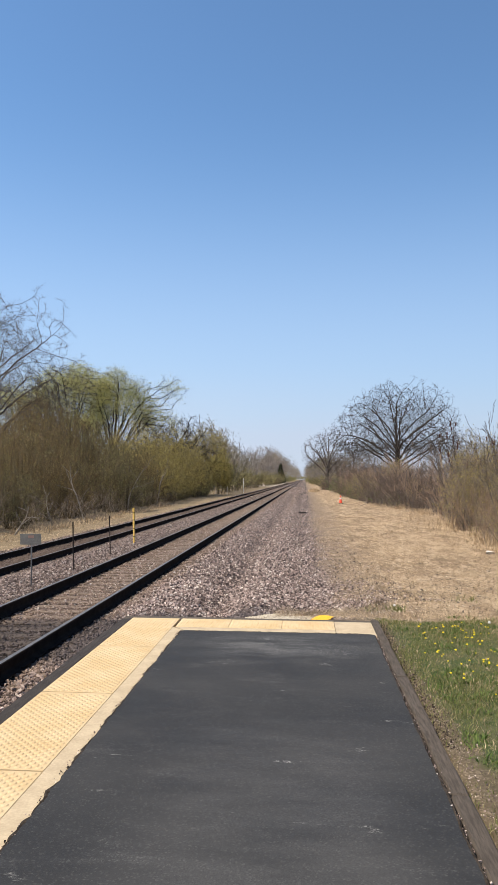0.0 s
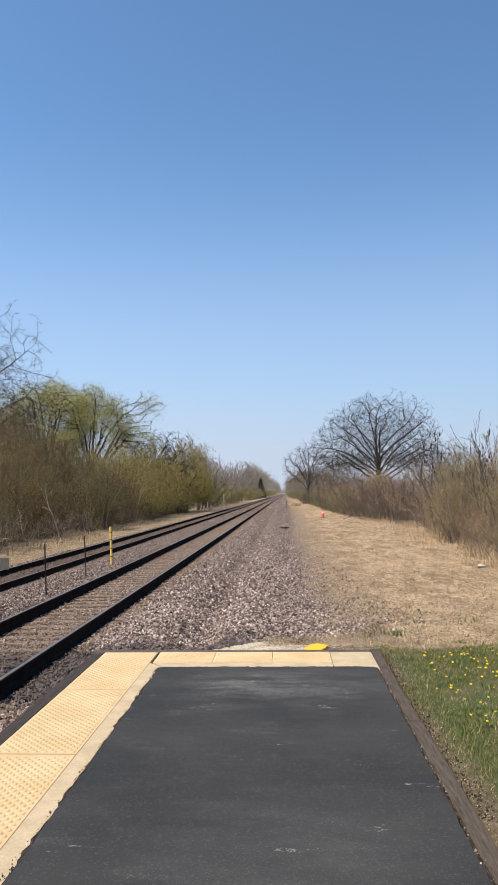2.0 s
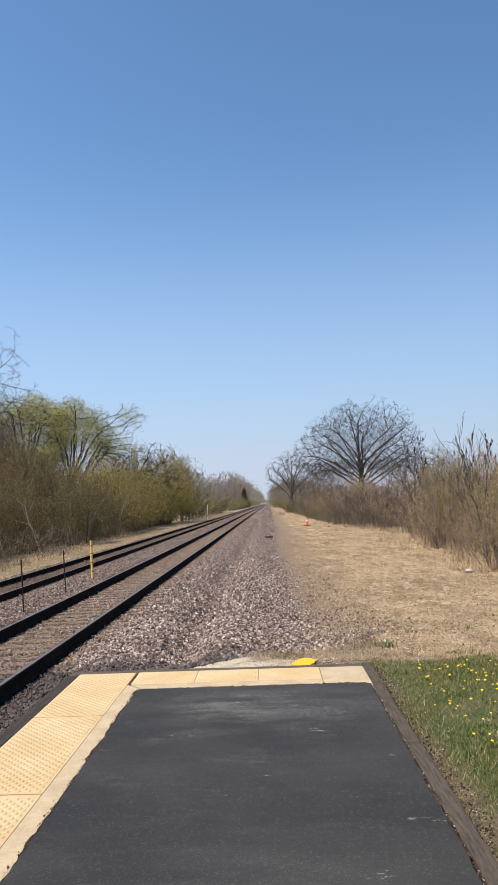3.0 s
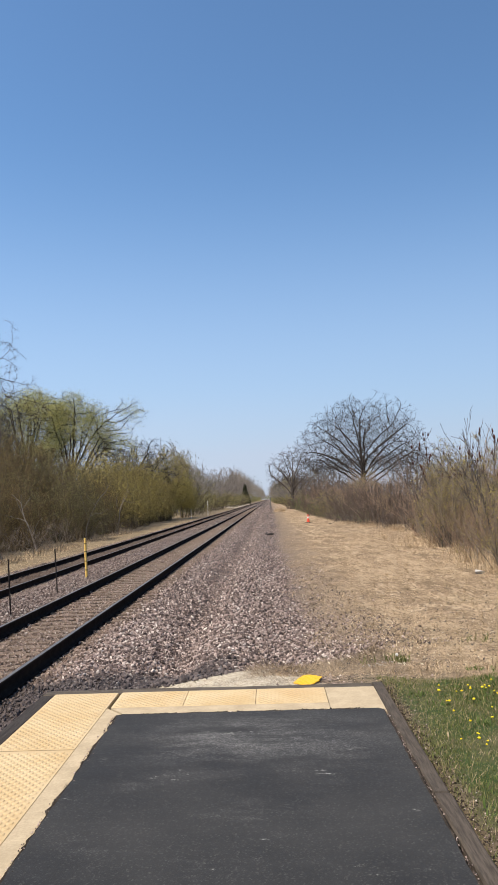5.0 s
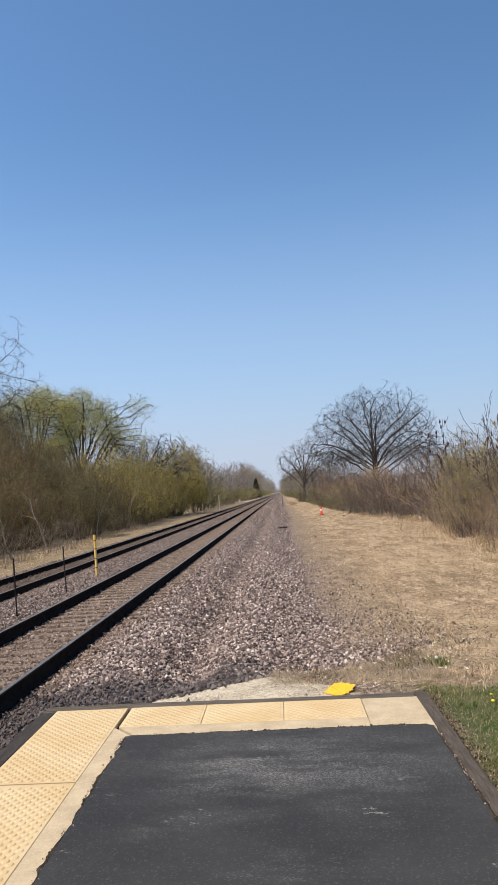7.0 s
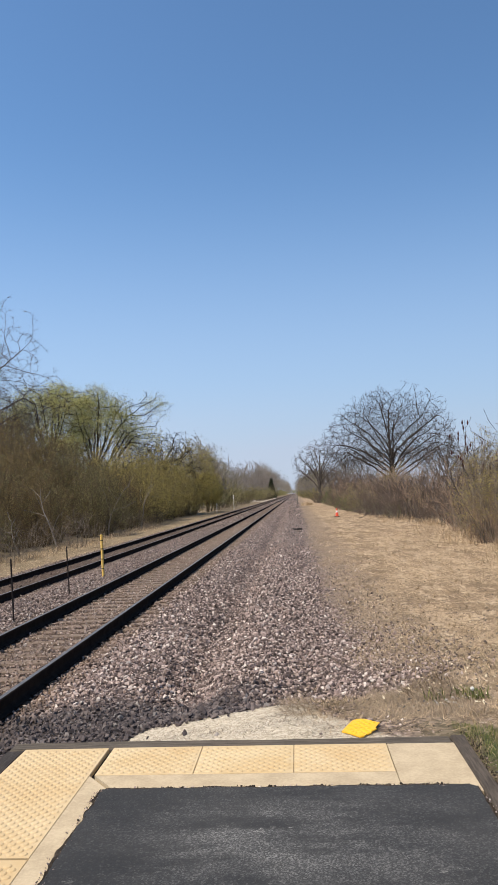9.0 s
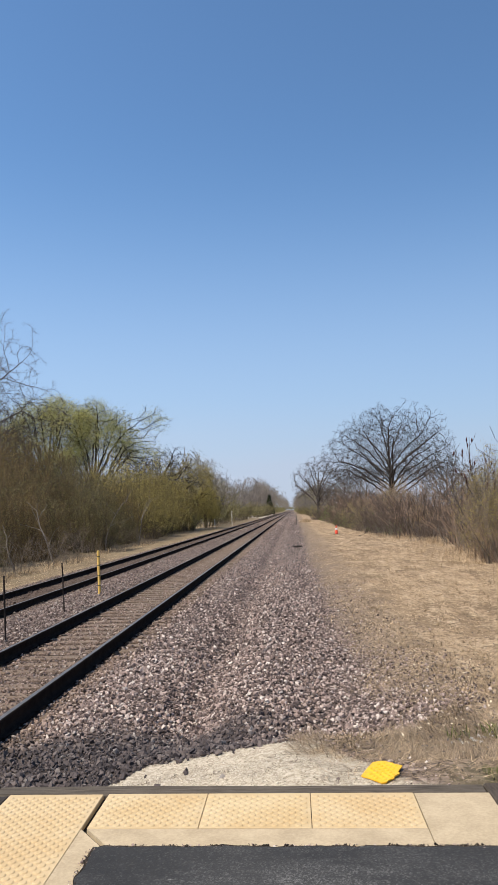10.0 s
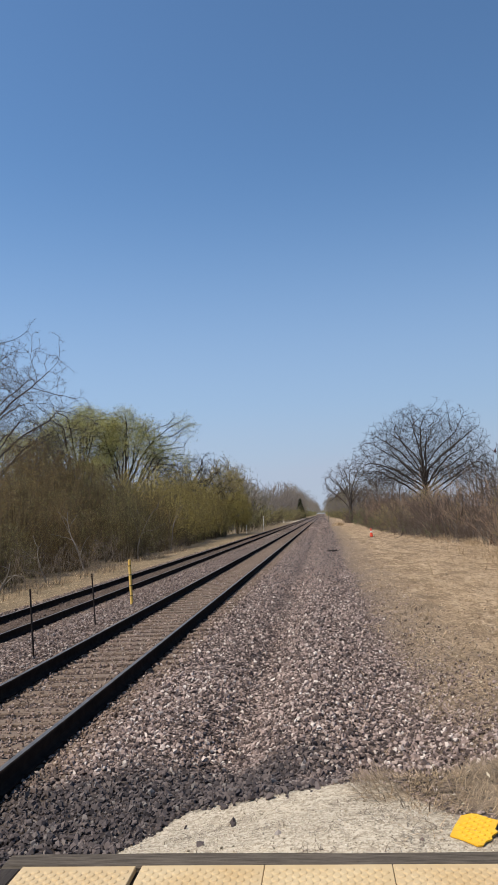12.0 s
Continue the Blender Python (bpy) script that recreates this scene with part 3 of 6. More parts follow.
def prism(loop, z0, z1):
    """An upright block over an outline."""
    bm = bmesh.new()
    up, dn = [bm.verts.new((x, y, z1)) for x, y in loop], [bm.verts.new((x, y, z0)) for x, y in loop]
    bm.faces.new(up), bm.faces.new(dn[::-1])
    for i in range(len(loop)):
        k = (i + 1) % len(loop)
        bm.faces.new((up[i], dn[i], dn[k], up[k]))
    return bm


part("bedding", from_bm("bedding", box(-0.004, 2.868, BACK, -0.004, -0.5, -0.030, 0.004), M["soil"]), platform, "dark soil and grit under the edging")
for loop in (
    [(0.5753, BACK), (0.81, BACK), (0.81, -0.815), (0.5753, -0.505)],
    [(0.607, -0.5015), (0.842, -0.81), (2.428, -0.81), (2.428, -0.5015)],
    [(2.4325, -0.81), (2.868, -0.81), (2.868, -0.006), (2.4325, -0.006)],
):
    part("concrete_border", from_bm("concrete_border", prism(loop, -0.029, -0.002), M["concrete"]), platform, "tan concrete strip with a crumbling edge")


def tactile_panel(x0, x1, y0, y1):
    """A slab with truncated domes in staggered rows."""
    pitch, row = 0.0635, 0.0342
    bm = box(x0, x1, y0, y1, -0.03, 0.002, 0.003)
    bm_v = [tuple(v.co) for v in bm.verts]
    bm.verts.index_update()
    faces = [[v.index for v in f.verts] for f in bm.faces]
    bm.free()
    sides = 8 if y1 > -7 else 4
    ny_ = int((y1 - y0 - 0.03) / row)
    for j in range(ny_):
        y = y0 + 0.03 + row * j
        x = x0 + 0.028 + (pitch / 2 if j % 2 else 0)
        while x < x1 - 0.02:
            b = len(bm_v)
            for r, z in ((0.0215, 0.0015), (0.0185, 0.0050), (0.0125, 0.0072)):
                for i in range(sides):
                    bm_v.append((x + r * math.cos(6.2832 * i / sides), y + r * math.sin(6.2832 * i / sides), z))
            for i in range(sides):
                k = (i + 1) % sides
                faces.append([b + i, b + k, b + sides + k, b + sides + i])
                faces.append([b + sides + i, b + sides + k, b + 2 * sides + k, b + 2 * sides + i])
            faces.append([b + 2 * sides + i for i in range(sides)])
            x += pitch
    me = bpy.data.meshes.new("tactile_panel")
    me.from_pydata(bm_v, [], faces)
    me.materials.append(M["tactile"])
    return me


joints = [-0.004, -1.555, -3.21, -4.80] + [-4.80 - 1.6 * (i + 1) for i in range(13)]
for b, a_ in zip(joints, joints[1:]):
    part("tactile_panel", tactile_panel(0.0, 0.575, a_ + 0.011, b - 0.011), platform)
for x0, x1 in ((0.605, 1.2085), (1.2115, 1.8185), (1.8215, 2.427)):
    part("tactile_panel", tactile_panel(x0, x1, -0.50, -0.008), platform)

for name, dims, mat in (
    ("edge_timber", (-0.125, 2.868, 0.004, 0.145, -0.17, -0.006), "front_timber"),
    ("edge_timber", (-0.135, -0.008, -2.4, -0.004, -0.22, -0.008), "dark_timber"),
    ("edge_timber", (-0.135, -0.008, -7.2, -2.41, -0.22, -0.012), "dark_timber"),
    ("edge_timber", (-0.135, -0.008, BACK, -7.21, -0.22, -0.010), "dark_timber"),
    ("edge_timber", (2.872, 2.968, -2.45, 0.15, -0.2, 0.000), "timber"),
    ("edge_timber", (2.874, 2.976, -4.9, -2.46, -0.2, -0.003), "timber"),
    ("edge_timber", (2.870, 2.975, -9.8, -4.91, -0.2, 0.000), "timber"),
    ("edge_timber", (2.868, 2.975, BACK, -9.81, -0.2, -0.003), "timber"),
):
    part(name, from_bm(name, box(*dims, 0.01, 0.003, rng, 14), M[mat]), platform)

# ---- the two tracks ----
def rail_mesh(y0, y1):
    """A flat-bottomed rail, its head worn bright: origin on the middle of the running surface."""
    half = [(0.0, 0.0), (0.026, -0.002), (0.036, -0.010), (0.0375, -0.034), (0.012, -0.048), (0.009, -0.130), (0.030, -0.160), (0.076, -0.172), (0.076, -0.186), (0.0, -0.186)]
    prof = half[:-1] + [(-x, z) for x, z in half[::-1]][:-1]
    ys = list(np.arange(y0, 60, 4.0)) + [100.0, 250.0, 600.0, y1]
    k = len(prof)
    verts = [(x, y, z) for y in ys for x, z in prof]
    faces = [[j * k + i, j * k + (i + 1) % k, (j + 1) * k + (i + 1) % k, (j + 1) * k + i] for j in range(len(ys) - 1) for i in range(k)]
    me = bpy.data.meshes.new("rail")
    me.from_pydata(verts, [], faces)
    me.materials.append(M["rail"]), me.materials.append(M["railhead"])
    for p in me.polygons:
        c = p.center
        if c.z > -0.004 and abs(c.x) < 0.03:
            p.material_index = 1
    return me


def spike_mesh():
    return from_bm("spike", box(-0.012, 0.022, -0.01, 0.01, -0.02, 0.028, 0.004), M["rail"])


def track(x_left, x_right, top, near, label):
    r = random.Random(int(100 * near))
    t = empty("railway_track", ((x_left + x_right) / 2, 0, top))
    tagged(t, label, "railway track", "railway tracks", kind="structure")
    g = (x_right - x_left) / 2
    rail = rail_mesh(-60, 2500)
    for x in (-g, g):
        part("rail", rail, t, "dark rusted steel rail with a bright head", pose(x, 0, 0))
    ties = [from_bm("tie", box(-1.3, 1.3, -0.115, 0.115, -0.18, 0, 0.012, 0.006, r, 6), M["tie"]) for _ in range(4)]
    plate = from_bm("tie_plate", box(-0.14, 0.14, -0.09, 0.09, 0, 0.014, 0.003), M["rail"])
    spike = spike_mesh()
    y, i = -26.8, 0
    far = []
    while y < 170:
        sh = r.uniform(-0.06, 0.06)
        m = pose(sh, y, -0.200, 0, r.uniform(-0.4, 0.4), r.uniform(-0.8, 0.8))
        if y < 60:
            tie = part("tie", ties[i % 4], t, "", m)
            if y < 16:
                for x in (-g, g):
                    part("tie_plate", plate, tie, "", pose(x - sh, 0, 0.001))
                    for s in (-1, 1):
                        part("spike", spike, tie, "", pose(x - sh + s * 0.085, s * 0.05, 0.014, 0, 0, 0 if s < 0 else 180))
        else:
            far.append(y)
        y += 0.495 + r.uniform(-0.02, 0.02)
        i += 1
    base = np.array([(x, yy, z) for z in (-0.36, -0.2) for x, yy in ((-1.3, -0.115), (1.3, -0.115), (1.3, 0.115), (-1.3, 0.115))])
    fq = np.array([(4, 5, 6, 7), (0, 1, 5, 4), (1, 2, 6, 5), (2, 3, 7, 6), (3, 0, 4, 7)])
    vv = np.concatenate([base + (0, yy, 0) for yy in far])
    ff = np.concatenate([fq + 8 * k for k in range(len(far))])
    tagged(part("far_ties", mesh_of("far_ties", vv, ff, M["tie"]), t), kind="stuff")
    return t


track(-2.745, -1.272, -0.35, 1.0, "near railway track of dark steel rails on weathered wooden ties")
track(-7.157, -5.737, -0.65, 2.0, "farther railway track of dark rusted rails on wooden ties")


# ---- loose stone ----
def rock_shapes(count, seed):
    shapes = []
    r = random.Random(seed)
    while len(shapes) < count:
        bm = bmesh.new()
        sx, sy, sz = r.uniform(0.85, 1.2), r.uniform(0.7, 0.95), r.uniform(0.52, 0.82)
        pts = []
        while len(pts) < 8:
            d = Vector((r.gauss(0, 1), r.gauss(0, 1), r.gauss(0, 1))).normalized()
            if all((d - q).length > 0.74 for q in pts):
                pts.append(d)
        pts = [Vector((q.x * sx, q.y * sy, q.z * sz)) * r.uniform(0.88, 1.1) for q in pts]
        for p in pts:
            bm.verts.new(p)
        bmesh.ops.convex_hull(bm, input=bm.verts)
        bmesh.ops.delete(bm, geom=[v for v in bm.verts if not v.link_faces], context="VERTS")
        bmesh.ops.triangulate(bm, faces=bm.faces)
        bmesh.ops.recalc_face_normals(bm, faces=bm.faces)
        bm.verts.index_update()
        shapes.append((np.array([v.co[:] for v in bm.verts]), np.array([[v.index for v in f.verts] for f in bm.faces])))
        bm.free()
    return shapes


ROCKS = rock_shapes(24, 3)


def scatter_rocks(name, xs, ys, zs, sizes, material, seed):
    r = np.random.RandomState(seed)
    which = r.randint(0, len(ROCKS), len(xs))
    vs, fs, off = [], [], 0
    for k, (v, f) in enumerate(ROCKS):
        sel = which == k
        n = int(sel.sum())
        if not n:
            continue
        q = r.normal(0, 1, (n, 4))
        q /= np.linalg.norm(q, axis=1)[:, None]
        w, x, y, z = q.T
        rot = np.stack([1 - 2 * (y * y + z * z), 2 * (x * y - z * w), 2 * (x * z + y * w), 2 * (x * y + z * w), 1 - 2 * (x * x + z * z), 2 * (y * z - x * w), 2 * (x * z - y * w), 2 * (y * z + x * w), 1 - 2 * (x * x + y * y)], axis=1).reshape(n, 3, 3)
        p = np.einsum("nij,vj->nvi", rot, v) * sizes[sel][:, None, None] + np.stack([xs[sel], ys[sel], zs[sel]], axis=1)[:, None]
        vs.append(p.reshape(-1, 3))
        fs.append((f[None] + (np.arange(n) * len(v))[:, None, None]).reshape(-1, 3) + off)
        off += n * len(v)
    return new(name, mesh_of(name, np.concatenate(vs), np.concatenate(fs), material))


def straw_edge(y):
    """Where the ballast gives way to straw."""
    y = np.asarray(y, dtype=float)
    e = np.interp(y, (0, 1.15, 1.6, 1.95, 2.4, 2.75, 3.6, 5.7, 11, 60), (2.3, 1.85, 1.72, 1.88, 2.6, 3.3, 3.1, 2.68, 2.52, 2.5))
    return e + 0.08 * np.sin(2.3 * y) + 0.10 * np.sin(0.9 * y + 1)


def ballast_field(seed):
    """Stones thrown over the bed: dense by the platform, thinner far off."""
    r = np.random.RandomState(seed)
    px, py = [], []
    for x0, x1, y0, y1, per in ((-0.2, 3.6, 0.15, 3, 1350), (-1.2, -0.2, -0.6, 3, 850), (-1.15, -0.14, -4.5, -0.6, 300), (-1.2, 3.6, 3, 7, 800), (-4.6, -0.2, -3, 7, 420), (-4.6, 3.6, 7, 14, 290), (-5.3, 3.5, 14, 26, 135), (-8.0, -4.6, 4, 26, 100), (-8.0, -4.6, -12, 4, 30), (-4.6, -0.2, -12, -3, 60), (-8.0, 3.0, 26, 50, 48), (-8.0, 2.9, 50, 90, 16), (-8.0, 2.8, 90, 200, 4)):
        n = int((x1 - x0) * (y1 - y0) * per)
        px.append(r.uniform(x0, x1, n)), py.append(r.uniform(y0, y1, n))
    x, y = np.concatenate(px), np.concatenate(py)
    at = straw_edge(y)
    keep = r.uniform(0, 1, len(x)) > 0.99 * ease(x, at - 0.5, at + 0.75)
    pale = (x > -0.05) & (y < lime_edge(x) + r.normal(0, 0.06, len(x))) & (r.uniform(0, 1, len(x)) < 0.997)
    on_platform = (x > -0.16) & (y < 0.16)
    rails = np.zeros(len(x), bool)
    for c in (-2.745, -1.272, -7.157, -5.737):
        rails |= np.abs(x - c) < 0.10
    ty = np.abs(((y + 26.8) / 0.495 + 0.5) % 1 - 0.5) * 0.495
    between = np.abs(x + 2.01) < np.where(y < 2.3, 0.85, 1.25)
    ontie = between & (ty < 0.13) & (r.uniform(0, 1, len(x)) < 0.38)
    keep &= ~pale & ~on_platform & ~rails & ~ontie
    keep &= ~((x > 2.9) & (y < 0.4)) & ~(np.hypot(x - 2.30, y - 0.54) < 0.24)
    x, y, ty = x[keep], y[keep], ty[keep]
    s = np.clip(np.exp(r.normal(math.log(0.0212), 0.32, len(x))), 0.010, 0.040) * (1 - 0.55 * ease(x - straw_edge(y), -0.4, 0.25)) * np.where(y < 7, 1.0, 1.12) * np.where(y < 50, 1.0, np.where(y < 90, 1.5, 2.6))
    z = land(x, y) + s * r.uniform(-0.25, 0.75, len(x))
    crib = (np.abs(x + 2.01) < 1.0)
    z = np.where(crib, -0.562 + s * 0.5 + np.where(ty < 0.13, 0.012, 0), z)
    z = np.where((np.abs(x + 2.01) >= 1.0) & (np.abs(x + 2.01) < 1.45), np.maximum(z, -0.55 + s * 0.5), z)
    s = np.where(crib, s * 0.8, s)
    return tagged(scatter_rocks("ballast", x, y, z, s, M["stone"], seed + 1), "loose broken pinkish grey ballast stone along the tracks", "ballast", kind="stuff")


ballast_field(11)


def stray_stones(seed):
    """Small stones thinning out over the edge of the straw."""
    r = np.random.RandomState(seed)
    x, y = np.concatenate([r.uniform(2.2, 4.8, 2600), r.uniform(2.2, 4.6, 2200)]), np.concatenate([r.uniform(1.7, 6, 2600), r.uniform(6, 18, 2200)])
    k = r.uniform(0, 1, len(x)) < 1 - ease(x - straw_edge(y), -0.2, 1.5)
    x, y = x[k], y[k]
    s = np.clip(np.exp(r.normal(math.log(0.015), 0.3, len(x))), 0.008, 0.028)
    return tagged(scatter_rocks("stray_stones", x, y, land(x, y) + s * 0.6, s, M["stone"], seed), "small stray stones scattered into the edge of the straw", "stones", kind="stuff")


stray_stones(13)


# ---- trees and brush ----
def plant(name, at, segs, trunk_count, bark, label, category, group="", leaves=None, crown="branches", turn=0.0):
    """An Empty at the foot with the trunk, the branches and, where there are some, the leaves."""
    ob = empty(name, at)
    ob.rotation_euler = (0, 0, turn)
    tagged(ob, label, category, group)
    if trunk_count:
        part("trunk", wood_mesh("trunk", segs[:trunk_count], bark), ob)
    part(crown, wood_mesh(crown, segs[trunk_count:], bark), ob)
    if leaves:
        part("foliage", leaves, ob)
    return ob


def tree_wood(seed, height, radius, spec, rmin=0.012, lean=(0, 0), stems=1):
    """Trunk pieces first, then all the branches."""
    r = random.Random(seed)
    trunk, rest, tips = [], [], []
    for s in range(stems):
        segs = []
        a = 6.283 * s / stems + r.random()
        d = (lean[0] + (0.16 * math.cos(a) if stems > 1 else 0), lean[1] + (0.16 * math.sin(a) if stems > 1 else 0), 1)
        foot = (0.35 * math.cos(a), 0.35 * math.sin(a), -0.2) if stems > 1 else (0, 0, -0.2)
        grow(r, foot, d, height * (1 if s == 0 else r.uniform(0.75, 0.95)), radius, 0, spec, segs, tips)
        n = spec[0][0]
        trunk += segs[:n]
        rest += segs[n:]
    both = np.array(trunk + rest)
    both[:, 6:] = np.maximum(both[:, 6:], rmin)
    return both, len(trunk), tips



def triangles(pieces):
    """Joins (verts, faces) pairs of quads or triangles into one list of triangles."""
    vs, fs, off = [], [], 0
    for v, f in pieces:
        f = np.asarray(f)
        if f.shape[1] == 4:
            f = np.concatenate([f[:, [0, 1, 2]], f[:, [0, 2, 3]]])
        vs.append(v), fs.append(f + off)
        off += len(v)
    return np.concatenate(vs), np.concatenate(fs)


def spurs(p, d, length, radius):
    """Thin three-sided spikes from points p along directions d."""
    n = len(p)
    d = d / (np.linalg.norm(d, axis=1)[:, None] + 1e-9)
    ref = np.where(np.abs(d[:, 2:3]) > 0.9, np.array([[1.0, 0, 0]]), np.array([[0, 0, 1.0]]))
    u = np.cross(d, ref)
    u /= np.linalg.norm(u, axis=1)[:, None] + 1e-9
    w = np.cross(d, u)
    q = np.asarray(radius) * np.ones(n)
    ring = [p + (u * math.cos(a_) + w * math.sin(a_)) * q[:, None] for a_ in (0.0, 2.0944, 4.1888)]
    v = np.stack(ring + [p + d * np.asarray(length)[:, None]], axis=1).reshape(-1, 3)
    f = (np.arange(n)[:, None, None] * 4 + np.array([[0, 1, 3], [1, 2, 3], [2, 0, 3]])[None]).reshape(-1, 3)
    return v, f


def wood_pieces(segs):
    segs = np.asarray(segs)
    thick = segs[:, 6] > 0.03
    return [tubes(segs[sel], sides) for sel, sides in ((thick, 6), (~thick, 3)) if sel.any()]


def scaffold(seed, stem, ends, fork, arch=0.16, sway=0.02, step=0.5, rise=0.45, crown=1.0):
    """The trunk's points and the main limbs that leave it above the fork for their ends: points, parents, trunk length."""
    r = np.random.RandomState(seed)
    nodes, parent = [np.array(p) for p in stem], list(range(-1, len(stem) - 1))
    heights = np.array(stem)[:, 2]
    order = np.argsort([e_[2] - 0.35 * math.hypot(e_[0], e_[1]) for e_ in ends])
    for rank, j in enumerate(order):
        goal = np.array(ends[j], dtype=float)
        z0 = fork + (heights[-1] * crown - fork) * (rank + r.uniform(0, 0.6)) / len(ends)
        root = int(np.abs(heights - z0).argmin())
        a_ = nodes[root]
        long = np.linalg.norm(goal - a_)
        mid = a_ + (goal - a_) * (0.9 - rise, 0.9 - rise, rise) + np.array([0, 0, arch * long * (1 - rank / len(ends))]) + r.normal(0, 0.03, 3) * long
        n, last, wig = max(3, int(long / step)), root, np.zeros(3)
        for m in range(1, n + 1):
            f = m / n
            wig = wig * 0.8 + r.normal(0, sway, 3) * long ** 0.5
            nodes.append(a_ * (1 - f) ** 2 + mid * 2 * f * (1 - f) + goal * f * f + wig)
            parent.append(last)
            last = len(nodes) - 1
    return np.array(nodes), parent, len(stem)


def ends_on(seed, n, rx, cz, up, down, low=-0.4, k=0.86):
    """Places spread over a dome, for the main limbs to reach."""
    r = np.random.RandomState(seed)
    s = np.linspace(low, 0.97, n) + r.normal(0, 0.03, n)
    s = np.clip(s, low, 0.99)
    a_, c = np.arange(n) * 2.39996 + r.normal(0, 0.25, n), np.sqrt(1 - s * s)
    q = k * r.uniform(0.9, 1.08, n)
    return np.stack([rx * c * q * np.cos(a_), rx * c * q * np.sin(a_), cz + np.where(s > 0, up, down) * s * q], axis=1)


def colonize(seed, goals, frame_, step, kill, tip=0.012, wander=0.12, lift=0.0, reach=2.6, limit=70, power=2.1, onward=0.75):
    """Branches that grow from trunk and limbs towards goals in the air, thickened from the tips downwards."""
    r = np.random.RandomState(seed)
    nodes, parent, stem_count = frame_
    nodes, parent = np.array(nodes, dtype=float), list(parent)
    kids = np.zeros(len(nodes), int)
    head = np.zeros_like(nodes)
    head[1:] = nodes[1:] - nodes[parent[1:]]
    head /= np.linalg.norm(head, axis=1)[:, None] + 1e-9
    gap = np.linalg.norm(goals[:, None] - nodes[None], axis=2)
    near, dist = gap.argmin(axis=1), gap.min(axis=1)
    for _ in range(limit):
        keep = (dist > kill) & (kids[near] < 4)
        goals, near, dist = goals[keep], near[keep], dist[keep]
        if not len(goals):
            break
        pull = np.zeros_like(nodes)
        call = dist < reach
        if not call.any():
            break
        np.add.at(pull, near[call], (goals - nodes[near])[call] / dist[call][:, None])
        who = np.unique(near[call])
        d = pull[who]
        d = d / (np.linalg.norm(d, axis=1)[:, None] + 1e-9) + r.normal(0, wander, d.shape) + (0, 0, lift) + onward * head[who]
        d = d / (np.linalg.norm(d, axis=1)[:, None] + 1e-9)
        fresh, head = nodes[who] + d * step, np.concatenate([head, d])
        kids[who] += 1
        gap = np.linalg.norm(goals[:, None] - fresh[None], axis=2)
        best, bd = gap.argmin(axis=1), gap.min(axis=1)
        closer = bd < dist
        near, dist = np.where(closer, best + len(nodes), near), np.where(closer, bd, dist)
        nodes, parent, kids = np.concatenate([nodes, fresh]), parent + list(who), np.concatenate([kids, np.zeros(len(who), int)])
    load, rad = np.zeros(len(nodes)), np.zeros(len(nodes))
    for i in range(len(nodes) - 1, -1, -1):
        rad[i] = max(tip, load[i] ** (1 / power))
        if parent[i] >= 0:
            load[parent[i]] += rad[i] ** power
    par = np.array(parent[1:])
    segs = np.concatenate([nodes[par], nodes[1:], np.minimum(rad[par], rad[1:] * 1.18)[:, None], rad[1:, None]], axis=1)
    k = stem_count - 1
    return segs[:k], segs[k:]


def shell(seed, n, rx, cz, up, down, low=-0.5, hollow=0.3, lumps=0.12):
    """Goals inside a lumpy dome of half-width rx whose middle lies at height cz."""
    r = np.random.RandomState(seed)
    s, a, q = r.uniform(low, 1, n), r.uniform(0, 6.283, n), (hollow ** 3 + (1 - hollow ** 3) * r.uniform(0, 1, n)) ** (1 / 3)
    c = np.sqrt(1 - s * s)
    q = q * (1 + lumps * np.sin(3 * a + seed) * np.cos(5 * s + seed) + lumps * 0.7 * np.sin(7 * a + 4 * s))
    return np.stack([rx * c * q * np.cos(a), rx * c * q * np.sin(a), cz + np.where(s > 0, up, down) * s * q], axis=1)


def stem_line(seed, height, lean=(0, 0), pieces=8, sway=0.12):
    r = np.random.RandomState(seed)
    f = np.linspace(0, 1, pieces + 1)
    side = np.cumsum(r.normal(0, sway, (pieces + 1, 2)), axis=0) * f[:, None]
    return np.stack([lean[0] * f ** 1.3 + side[:, 0], lean[1] * f ** 1.3 + side[:, 1], -0.2 + (height + 0.2) * f], axis=1)


def leafy(points, size, material, seed, slim=0.8):
    """Small pointed leaves, one at each point."""
    r = np.random.RandomState(seed)
    n = len(points)
    a_ = r.normal(0, 1, (n, 3))
    a_ /= np.linalg.norm(a_, axis=1)[:, None]
    b_ = np.cross(a_, r.normal(0, 1, (n, 3)))
    b_ /= np.linalg.norm(b_, axis=1)[:, None]
    s = size * r.uniform(0.6, 1.4, (n, 1))
    return mesh_of("foliage", np.stack([points - a_ * s, points + b_ * s * slim, points + a_ * s], axis=1).reshape(-1, 3), np.arange(n * 3).reshape(-1, 3), material)


